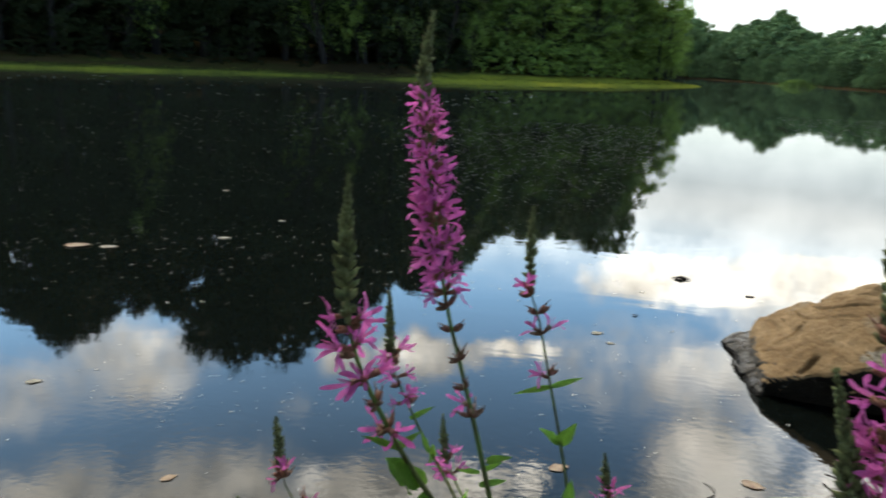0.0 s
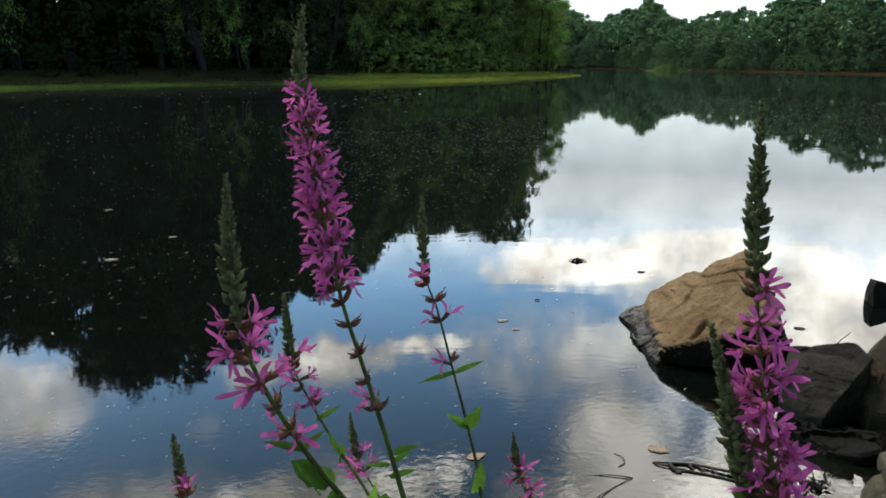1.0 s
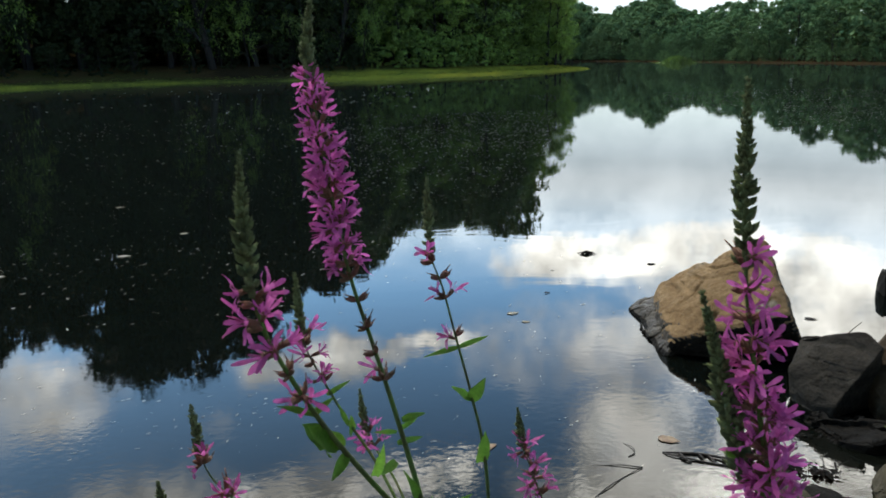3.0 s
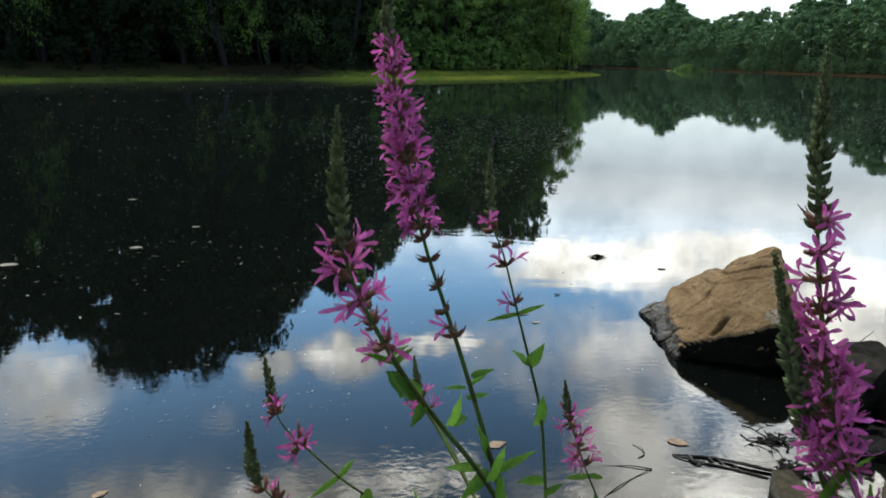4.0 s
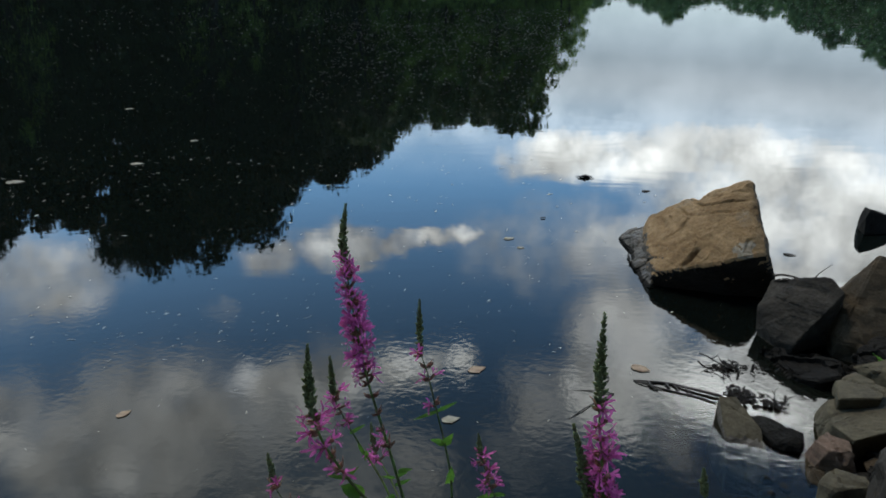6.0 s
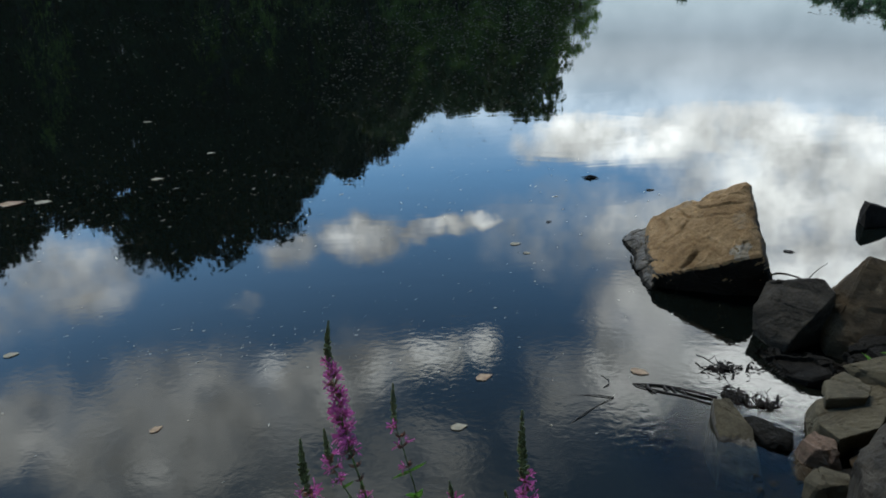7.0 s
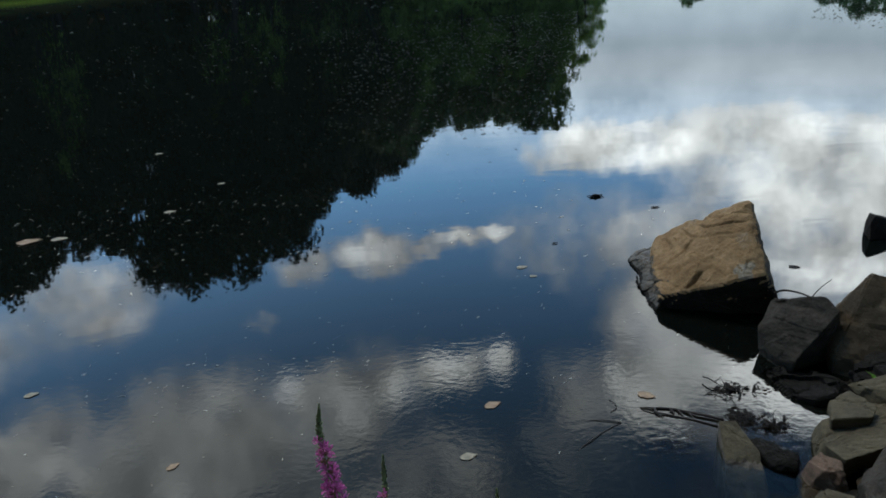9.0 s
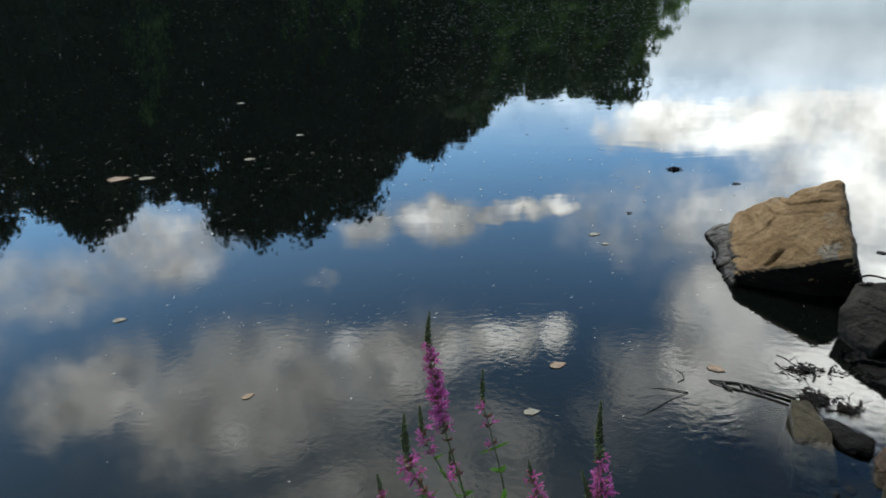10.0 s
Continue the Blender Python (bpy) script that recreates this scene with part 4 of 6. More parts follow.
# ---- stones ----
def stone(name, corners, mats, label, rough=0.012, cuts=3, seed=0, pick=None, grooves=(), facets=0, terrace=0.8, swell=0.0, ledges=0.0, category="rock", group="rocks at the water's edge"):
    """A broken stone: the hull of a few corners, refined, chipped and weathered."""
    base = Vector((sum(c[0] for c in corners) / len(corners), sum(c[1] for c in corners) / len(corners), min(c[2] for c in corners)))
    bm = bmesh.new()
    for c in corners:
        bm.verts.new(Vector(c) - base)
    hull = bmesh.ops.convex_hull(bm, input=bm.verts[:])
    # break flakes off the corners
    rng = random.Random(seed)
    for i in range(facets):
        d = Vector((rng.gauss(0, 1), rng.gauss(0, 1), abs(rng.gauss(0, 0.7)))).normalized()
        reach = [v.co.dot(d) for v in bm.verts]
        cut = max(reach) - (max(reach) - min(reach)) * rng.uniform(0.04, 0.11)
        bmesh.ops.bisect_plane(bm, geom=bm.verts[:] + bm.edges[:] + bm.faces[:], plane_co=d * cut, plane_no=d, clear_outer=True)
        kept = [v.co.copy() for v in bm.verts]
        bm.clear()
        for p in kept:
            bm.verts.new(p)
        bmesh.ops.convex_hull(bm, input=bm.verts[:])
    loose = [v for v in bm.verts if not v.link_faces]
    bmesh.ops.delete(bm, geom=loose, context="VERTS")
    bmesh.ops.dissolve_limit(bm, angle_limit=radians(4), verts=bm.verts[:], edges=bm.edges[:])
    bmesh.ops.bevel(bm, geom=bm.edges[:] + bm.verts[:], offset=rough * 0.6, segments=1, profile=0.6, affect="EDGES")
    bmesh.ops.triangulate(bm, faces=bm.faces[:])
    for i in range(cuts):
        size = max(e.calc_length() for e in bm.edges) * 0.45
        bmesh.ops.subdivide_edges(bm, edges=[e for e in bm.edges if e.calc_length() > size], cuts=1, use_grid_fill=True)
        bmesh.ops.triangulate(bm, faces=bm.faces[:])
    bm.normal_update()
    tilt = Vector((0.55, 0.35, 0.75))
    for v in bm.verts:
        p = v.co + base
        d = 0.7 * noise.noise(p * 5 + Vector((seed, 0, 0))) + 0.5 * noise.noise(p * 13 + Vector((0, seed, 0))) + 0.35 * noise.noise(p * 31) + 0.2 * noise.noise(p * 70)
        layer = p.dot(tilt) * 9 + 1.6 * noise.noise(p * 2.5 + Vector((seed, seed, 0)))
        split = abs(layer - round(layer))
        crack = max(0.0, 0.16 - split) * 6 * max(0.0, noise.noise(Vector((p.x * 5 + seed, p.y * 5, p.z * 5))) + 0.1)
        chip = noise.voronoi(p * 8 + Vector((seed, 0, 0)))[0][0]
        flake = noise.voronoi(p * 4.5 + Vector((0, seed, seed)))[0]
        step = terrace * (noise.cell(p * 5 + Vector((seed, 0, seed))) - 0.5) if flake[1] - flake[0] > 0.05 else -0.43 * terrace
        v.co += v.normal * rough * (0.75 * d - 1.8 * crack - 0.6 * chip + 0.25 + step)
        v.co += v.normal * swell
        if ledges:
            bed = p.dot(Vector((-0.45, 0.85, 0.25))) * 9.5 + 0.9 * noise.noise(p * 4 + Vector((seed, 0, 3))) + 0.3 * noise.noise(p * 15)
            v.co += v.normal * ledges * ((bed % 1.0) ** 2 - 0.4) * max(0.0, 0.35 + noise.noise(p * 6 + Vector((7, seed, 0))))
        for a, b, width, depth in grooves:
            a, b = Vector(a), Vector(b)
            q = p + Vector((1, 1, 1)) * 0.012 * noise.noise(p * 20)
            k = (q - a).dot(b - a) / (b - a).length_squared
            near = (q - a.lerp(b, min(1, max(0, k)))).length / width
            v.co -= v.normal * depth * math.exp(-near * near)
    bm.normal_update()
    me = bpy.data.meshes.new(name)
    for m in mats:
        me.materials.append(m)
    if pick:
        for f in bm.faces:
            f.material_index = pick(f.calc_center_median() + base, f.normal)
    bm.to_mesh(me)
    bm.free()
    ob = new(name, me)
    ob.location = base
    return tagged(ob, label, category, group)


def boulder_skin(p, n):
    """Dry sandstone above; the foot is wet and black, and so is the undercut front, with its shade put into the colour;
    the left flank is weathered, the right flank painted browner as the shaded side, one chipped corner pale.
    """
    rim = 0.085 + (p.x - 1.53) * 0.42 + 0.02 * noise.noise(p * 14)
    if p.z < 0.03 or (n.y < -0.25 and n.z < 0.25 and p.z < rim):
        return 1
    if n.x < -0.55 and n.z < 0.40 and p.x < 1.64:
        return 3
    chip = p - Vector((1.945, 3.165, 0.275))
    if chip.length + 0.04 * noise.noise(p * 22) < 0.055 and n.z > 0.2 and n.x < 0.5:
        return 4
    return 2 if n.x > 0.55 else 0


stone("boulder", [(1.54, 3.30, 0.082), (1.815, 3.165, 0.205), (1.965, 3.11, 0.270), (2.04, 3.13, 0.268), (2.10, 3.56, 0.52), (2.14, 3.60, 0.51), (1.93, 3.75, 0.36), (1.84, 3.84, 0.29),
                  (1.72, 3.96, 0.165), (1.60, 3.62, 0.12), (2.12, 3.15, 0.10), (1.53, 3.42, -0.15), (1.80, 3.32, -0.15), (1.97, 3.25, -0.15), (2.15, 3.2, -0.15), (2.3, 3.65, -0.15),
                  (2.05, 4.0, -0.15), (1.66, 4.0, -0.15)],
      [M_TAN, M_WET_SHADE, M_BROWN_STONE, M_DAMP, M_CHIP], "large angular tan sandstone boulder standing in shallow water", 0.016, 6, 3,
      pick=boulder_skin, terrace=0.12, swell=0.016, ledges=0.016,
      grooves=[((1.67, 3.53, 0.21), (1.83, 3.58, 0.285), 0.012, 0.034), ((1.665, 3.25, 0.155), (1.765, 3.30, 0.21), 0.012, 0.034), ((1.92, 3.80, 0.37), (1.93, 3.70, 0.345), 0.026, 0.036),
               ((1.62, 3.66, 0.20), (1.70, 3.70, 0.24), 0.010, 0.016), ((1.80, 3.40, 0.24), (1.98, 3.46, 0.33), 0.010, 0.014), ((1.56, 3.42, 0.14), (1.64, 3.44, 0.17), 0.010, 0.016),
               ((1.88, 3.62, 0.33), (2.03, 3.66, 0.42), 0.010, 0.016), ((1.72, 3.40, 0.2), (1.80, 3.48, 0.25), 0.016, 0.012), ((1.93, 3.14, 0.28), (1.99, 3.22, 0.31), 0.009, 0.012)])
FOOT_ROCK = "wet dark jagged rock ledge at the foot of the boulder"
stone("rock", [(1.535, 4.00, 0.004), (1.63, 4.09, 0.02), (1.72, 4.08, 0.05), (1.74, 3.90, 0.12), (1.63, 3.76, 0.09), (1.56, 3.80, 0.015), (1.60, 3.95, -0.1), (1.75, 4.1, -0.1), (1.75, 3.7, -0.1), (1.56, 3.74, -0.1)],
      [M_WET_SHADE, M_DAMP], FOOT_ROCK, 0.016, 5, 5, terrace=0.55, pick=lambda p, n: 0 if p.z < 0.018 else 1)
stone("rock", [(1.555, 3.84, 0.0), (1.50, 3.63, 0.0), (1.49, 3.53, 0.02), (1.58, 3.50, 0.085), (1.68, 3.82, 0.11), (1.52, 3.65, -0.1), (1.7, 3.9, -0.1), (1.7, 3.45, -0.1), (1.49, 3.5, -0.1)],
      [M_WET_SHADE, M_DAMP], FOOT_ROCK, 0.016, 5, 6, terrace=0.55, pick=lambda p, n: 0 if p.z < 0.018 else 1)
stone("rock", [(1.51, 3.62, 0.0), (1.465, 3.36, 0.0), (1.50, 3.27, 0.02), (1.56, 3.34, 0.07), (1.61, 3.62, 0.09), (1.48, 3.4, -0.1), (1.65, 3.65, -0.1), (1.65, 3.3, -0.1)],
      [M_WET_SHADE, M_DAMP], FOOT_ROCK, 0.016, 5, 7, terrace=0.55, pick=lambda p, n: 0 if p.z < 0.018 else 1)
stone("rock", [(1.845, 2.795, 0.135), (2.06, 3.04, 0.16), (1.96, 2.90, 0.235), (2.05, 2.79, 0.295), (2.13, 2.72, 0.335), (2.155, 2.62, 0.30), (1.945, 2.58, 0.06), (1.88, 2.66, 0.03), (1.87, 2.76, -0.1),
               (1.95, 2.60, -0.1), (2.16, 2.68, -0.1), (2.26, 2.76, 0.12), (2.24, 2.92, -0.1), (2.1, 3.08, -0.1)], [M_GREY_STONE], "dark grey angular rock leaning beside the boulder", 0.010, 5, 8, terrace=0.3)
stone("rock", [(2.17, 2.76, 0.20), (2.33, 2.71, 0.455), (2.52, 2.62, 0.42), (2.8, 2.5, 0.33), (2.12, 2.56, 0.08), (2.5, 2.3, 0.12), (2.42, 3.02, 0.10), (2.85, 2.85, 0.10),
               (2.10, 2.55, -0.1), (2.6, 2.25, -0.1), (2.4, 3.05, -0.1), (2.9, 2.85, -0.1)], [M_BROWN_STONE], "brown pointed rock on the stony shore", 0.014, 4, 12)
stone("rock", [(3.20, 4.03, 0.118), (3.24, 4.05, 0.160), (3.25, 4.14, 0.155), (3.31, 4.04, 0.122), (3.39, 4.05, 0.110), (3.46, 4.06, 0.075), (3.47, 4.02, 0.0), (3.195, 4.0, 0.02),
               (3.21, 4.0, -0.12), (3.45, 4.0, -0.12), (3.5, 4.2, -0.12), (3.25, 4.2, -0.12)],
      [M_WET_SHADE], "small black wet rock standing in the water", 0.008, 3, 15)
stone("rock", [(1.785, 2.63, 0.05), (1.83, 2.37, 0.035), (1.93, 2.30, 0.05), (2.12, 2.33, 0.09), (2.02, 2.52, 0.08), (1.80, 2.65, -0.1), (1.84, 2.36, -0.1), (2.1, 2.3, -0.1), (2.1, 2.5, -0.1)],
      [M_WET_SHADE], "low wet black rock shelf at the water's edge", 0.020, 5, 18, terrace=1.3)
stone("rock", [(2.07, 2.33, 0.10), (2.09, 2.42, 0.13), (2.28, 2.52, 0.14), (2.45, 2.35, 0.17), (2.2, 2.17, 0.14), (2.06, 2.25, -0.1), (2.5, 2.2, -0.1), (2.3, 2.55, -0.05)],
      [M_WET_SHADE], "low wet black rock among the shore stones", 0.022, 5, 21, terrace=1.3)
stone("rock", [(2.18, 2.25, 0.20), (2.0, 2.28, 0.14), (2.2, 2.02, 0.24), (2.6, 2.2, 0.28), (2.5, 1.9, 0.32), (2.1, 2.0, 0.0), (2.6, 1.9, 0.0), (2.5, 2.3, 0)],
      [M_SLAB], "flat buff stone slab on the shore", 0.012, 4, 24)
stone("stone_slab", [(1.79, 2.02, 0.165), (1.865, 2.16, 0.15), (1.975, 2.21, 0.155), (2.02, 2.08, 0.17), (1.95, 2.00, 0.175), (1.80, 2.03, 0.10), (1.87, 2.17, 0.09),
                     (1.98, 2.2, 0.09), (2.01, 2.08, 0.10), (1.94, 2.01, 0.10)], [M_SLAB], "flat grey-buff slab lying on a lower slab", 0.008, 4, 27)
stone("stone_slab", [(1.72, 1.94, 0.115), (1.745, 1.83, 0.12), (1.92, 1.86, 0.14), (2.12, 2.06, 0.15), (2.1, 2.18, 0.12), (1.82, 2.12, 0.09), (1.72, 2.0, -0.08), (1.78, 1.87, -0.05),
                     (1.95, 1.9, -0.05), (2.12, 2.1, -0.05), (1.80, 2.2, -0.08)], [M_SLAB], "broad flat buff slab stepped under a smaller slab", 0.009, 4, 30)
stone("rock", [(1.61, 1.56, 0.27), (1.78, 1.71, 0.29), (2.25, 1.75, 0.38), (2.3, 1.3, 0.46), (1.5, 1.2, 0.42), (1.54, 1.42, 0.30), (1.64, 1.6, 0.0), (1.9, 1.72, 0.0), (2.3, 1.5, 0), (1.45, 1.3, 0.0)],
      [M_GREY_STONE], "big flat grey-brown rock on the bank", 0.012, 4, 33)
stone("stone", [(1.63, 1.90, 0.085), (1.70, 1.93, 0.10), (1.755, 1.86, 0.10), (1.73, 1.80, 0.10), (1.655, 1.82, 0.09), (1.60, 1.84, -0.06), (1.62, 1.93, -0.06), (1.78, 1.9, -0.06), (1.76, 1.76, -0.06)],
      [M_PINK_STONE], "angular pinkish stone at the water's edge", 0.010, 3, 36, group="small stones on the shore")
stone("stone", [(1.55, 1.70, 0.06), (1.62, 1.735, 0.10), (1.70, 1.68, 0.10), (1.68, 1.62, 0.11), (1.57, 1.64, 0.08), (1.53, 1.66, -0.05), (1.62, 1.76, -0.05), (1.73, 1.68, -0.05), (1.68, 1.58, -0.02)],
      [M_SLAB], "small pale buff stone at the water's edge", 0.009, 3, 39, group="small stones on the shore")
stone("block", [(1.405, 2.185, 0.075), (1.475, 2.175, 0.075), (1.515, 2.02, 0.035), (1.49, 1.93, 0.0), (1.375, 2.03, 0.02), (1.465, 1.775, -0.10), (1.33, 1.87, -0.085), (1.40, 2.19, -0.2),
                (1.49, 2.16, -0.2), (1.47, 1.77, -0.25), (1.32, 1.88, -0.25)], [M_SLAB, M_DAMP], "squared buff stone block half under water", 0.006, 4, 42, facets=1,
      pick=lambda p, n: 1 if n.z < 0.4 or p.z < 0.012 else 0)
stone("rock", [(1.50, 2.10, 0.035), (1.545, 2.09, 0.05), (1.645, 1.96, 0.06), (1.62, 1.92, 0.03), (1.53, 1.95, 0.02), (1.48, 2.0, -0.1), (1.52, 2.12, -0.1), (1.66, 1.94, -0.1), (1.6, 1.88, -0.1)],
      [M_WET_SHADE], "flat black wet rock awash beside the block", 0.008, 3, 45)


def scatter_small_stones():
    rng = random.Random(3)
    spots = [(1.60, 1.79, 0.06, M_BROWN_STONE), (1.43, 1.79, 0.03, M_WET_SHADE), (1.40, 1.725, 0.035, M_WET_SHADE), (1.47, 1.75, 0.03, M_WET_SHADE),
             (1.49, 1.66, 0.05, M_SLAB), (1.56, 1.60, 0.06, M_BROWN_STONE), (1.76, 1.76, 0.07, M_WET_SHADE), (1.83, 1.80, 0.06, M_BROWN_STONE), (1.70, 1.72, 0.05, M_WET_SHADE),
             (2.12, 2.22, 0.07, M_BROWN_STONE), (2.28, 2.3, 0.08, M_WET_SHADE), (1.44, 1.58, 0.06, M_BROWN_STONE), (2.02, 2.26, 0.07, M_WET_SHADE), (2.16, 2.44, 0.08, M_WET_SHADE), (1.86, 1.83, 0.06, M_WET_SHADE), (1.66, 1.77, 0.05, M_WET_SHADE), (1.80, 1.74, 0.05, M_WET_SHADE), (2.34, 2.42, 0.09, M_BROWN_STONE)]
    for i, (x, y, r, m) in enumerate(spots):
        z = max(-0.02, float(near_height(np.array([x]), np.array([y]))[0]))
        pts = []
        for k in range(12):
            d = Vector((rng.gauss(0, 1), rng.gauss(0, 1), rng.gauss(0, 1))).normalized()
            pts.append((x + d.x * r * rng.uniform(0.8, 1.2), y + d.y * r * 0.9, z + r * 0.3 + d.z * r * 0.6))
        stone("stone", pts, [m], "small rough shore stone, dark and damp" if m is M_WET_SHADE else "small rough brownish shore stone", r * 0.1, 2, 50 + i, facets=4,
              category="stone", group="small stones on the shore")


scatter_small_stones()


# ---- purple loosestrife ----
def flower_mesh(seed):
    """One open flower along +z: ribbed calyx, six narrow crinkled petals, a few stamens."""
    rng = random.Random(seed)
    v, f = tube([Vector((0, 0, 0)), Vector((0, 0, 0.003)), Vector((0, 0, 0.0062))], [0.0009, 0.0014, 0.0017], 6)
    slots = [0] * len(f)
    for k in range(6):
        if rng.random() < 0.06:
            continue
        ang = 2 * math.pi * k / 6 + rng.uniform(-0.2, 0.2)
        long, wide, open_angle = 0.0104 * rng.uniform(0.7, 1.2), 0.00098 * rng.uniform(0.85, 1.25), rng.uniform(0.75, 1.35)
        out = Vector((math.cos(ang), math.sin(ang), 0))
        side = Vector((-math.sin(ang), math.cos(ang), 0))
        twist = rng.uniform(-0.5, 0.5)
        p, o = out * 0.0014 + Vector((0, 0, 0.006)), len(v)
        for i in range(6):
            t = i / 5
            tilt = open_angle * (0.5 + 0.65 * t) + 0.45 * math.sin(4 * t + seed + 1.7 * k)
            step = out * math.sin(tilt) + Vector((0, 0, math.cos(tilt)))
            p = p + step * long / 5 if i else p
            w = wide * (0.45, 0.7, 0.9, 1.05, 1.05, 0.45)[i]
            s = side * math.cos(twist * t) + step.cross(side) * math.sin(twist * t)
            lift = step.cross(side) * w * 0.35 * math.cos(9 * t + k)
            v += [p - s * w + lift, p + step.cross(side) * w * 0.2, p + s * w - lift]
        for i in range(5):
            a = o + i * 3
            f += [(a, a + 1, a + 4, a + 3), (a + 1, a + 2, a + 5, a + 4)]
            slots += [1, 1]
    for k in range(4):
        ang = rng.uniform(0, 6.28)
        tip = Vector((math.cos(ang) * 0.002, math.sin(ang) * 0.002, 0.011 + rng.uniform(0, 0.003)))
        sv, sf = tube([Vector((0, 0, 0.005)), tip], [0.00018, 0.00022], 3)
        o = len(v)
        v += sv
        f += [tuple(i + o for i in q) for q in sf]
        slots += [1] * len(sf)
    return mesh_of("flower", v, f, [M_CALYX, M_PETAL], slots)


FLOWERS = [flower_mesh(s) for s in range(7)]


def spent_mesh(seed):
    """A whorl of withered calyces with a shred of petal."""
    rng = random.Random(seed)
    pieces = []
    for k in range(6):
        ang, el = rng.uniform(0, 6.28), rng.uniform(0.1, 0.9)
        d = Vector((math.cos(ang) * math.cos(el), math.sin(ang) * math.cos(el), math.sin(el)))
        ln = rng.uniform(0.005, 0.0085)
        pieces.append(tube([d * 0.001, d * ln * 0.5, d * ln], [0.0007, 0.0014, 0.0009], 5))
        if rng.random() < 0.5:
            pieces.append(tube([d * ln, d * ln * 1.5 + Vector((rng.uniform(-1, 1), rng.uniform(-1, 1), 0.3)) * 0.002], [0.0006, 0.0002], 3))
    v, f = merged(pieces)
    return mesh_of("spent_whorl", v, f, [M_CALYX])


SPENT = [spent_mesh(s) for s in range(3)]


def bud_spike_mesh(path, wide, seed, loose=0.0):
    """The unopened top of a spike: whorls of pointed downy buds along the path, tip first."""
    rng = random.Random(seed)
    pts = spline(path, 14)
    pieces = [tube(pts, [0.0007 + 0.0012 * i / len(pts) for i in range(len(pts))], 5)]
    length = sum((a - b).length for a, b in zip(pts[:-1], pts[1:]))
    done, i, nxt, turn = 0.0, 0, 0.0, 0.0
    while i < len(pts) - 1:
        seg = (pts[i + 1] - pts[i])
        if done >= nxt:
            f = done / length
            along = -seg.normalized()
            r = wide * (0.30 + 0.70 * min(1, f * 1.7))
            a = along.orthogonal().normalized()
            b = along.cross(a)
            n = 8
            for k in range(n):
                w = turn + 2 * math.pi * k / n + rng.uniform(-0.45, 0.45)
                if rng.random() < 0.02 + 0.10 * f:
                    continue
                out = a * math.cos(w) + b * math.sin(w)
                rise = 1.0 - 0.3 * f + rng.uniform(-0.3, 0.3)
                d = (out * math.cos(rise) + along * math.sin(rise)).normalized()
                ln = r * 1.15 * rng.uniform(0.6, 1.35)
                p = pts[i] + out * r * 0.30 + along * r * rng.uniform(-0.3, 0.3)
                pieces.append(tube([p, p + d * ln * 0.45, p + d * ln * 0.85, p + d * ln * 1.15 + along * ln * 0.12],
                                   [r * 0.20, r * 0.42, r * 0.30, r * 0.03], 6))
                if rng.random() < 0.4:
                    hair = p + d * ln * rng.uniform(1.1, 1.35) + out * ln * 0.2
                    pieces.append(tube([p + d * ln * 0.7, hair], [0.0003, 0.0001], 3))
            turn += 0.5
            nxt = done + wide * rng.uniform(0.8, 1.25) * (0.42 + 0.35 * f) * (1 + loose * max(0, f - 0.35) * 4.5)
        done += seg.length
        i += 1
    v, f = merged(pieces)
    return mesh_of("bud_spike", v, f, [M_BUD])


def leaf_mesh(long, wide, seed):
    """A lance-shaped leaf along +z, folded on its midrib and a little curled."""
    rng = random.Random(seed)
    curl, n = rng.uniform(-0.25, 0.35), 8
    v, f = [], []
    for i in range(n + 1):
        t = i / n
        w = wide / 2 * (math.sin(math.pi * min(1, t * 0.88 + 0.12) ** 0.75)) * (1.0 if t < 1 else 0.05)
        z, y = long * t, curl * long * t * t
        ruffle = 0.06 * wide * math.sin(11 * t + seed)
        v += [(-w, y + w * 0.35 + ruffle, z), (-w * 0.5, y + w * 0.14, z), (0, y, z), (w * 0.5, y + w * 0.14, z), (w, y + w * 0.35 - ruffle, z)]
    for i in range(n):
        for k in range(4):
            a = i * 5 + k
            f.append((a, a + 1, a + 6, a + 5))
    return mesh_of("leaf", v, f, [M_BLADE])


class Spike:
    """One stem of a plant: its part object, and the curve it follows from tip to foot."""

    def __init__(self, plant, path, thick):
        self.pts = spline(path, 10)
        n = len(self.pts)
        me_v, me_f = tube([p - plant.location for p in self.pts], [thick * 0.72 * (0.35 + 0.65 * min(1, 1.6 * i / n)) for i in range(n)], 8)
        self.home = plant.location.copy()
        self.ob = part("stem", mesh_of("stem", me_v, me_f, [M_STEM]), plant)
        self.run = [0.0]
        for a, b in zip(self.pts[:-1], self.pts[1:]):
            self.run.append(self.run[-1] + (b - a).length)
        self.count = 0

    def at(self, s):
        """Point and upward direction s metres below the tip."""
        for i in range(len(self.run) - 1):
            if self.run[i + 1] >= s:
                k = (s - self.run[i]) / max(1e-6, self.run[i + 1] - self.run[i])
                return self.pts[i].lerp(self.pts[i + 1], k), (self.pts[i] - self.pts[i + 1]).normalized()
        return self.pts[-1], (self.pts[-2] - self.pts[-1]).normalized()

    def drop_to(self, z):
        """How far below the tip the stem passes the height z."""
        for p, r in zip(self.pts, self.run):
            if p.z <= z:
                return r
        return self.run[-1]


def buds(sp, s0, s1, wide, seed, loose=0.0):
    path = [sp.at(s0 + (s1 - s0) * k / 6)[0] - sp.home for k in range(7)]
    tagged(part("bud_spike", bud_spike_mesh(path, wide, seed, loose), sp.ob, "downy green-brown unopened buds"), kind="stuff")


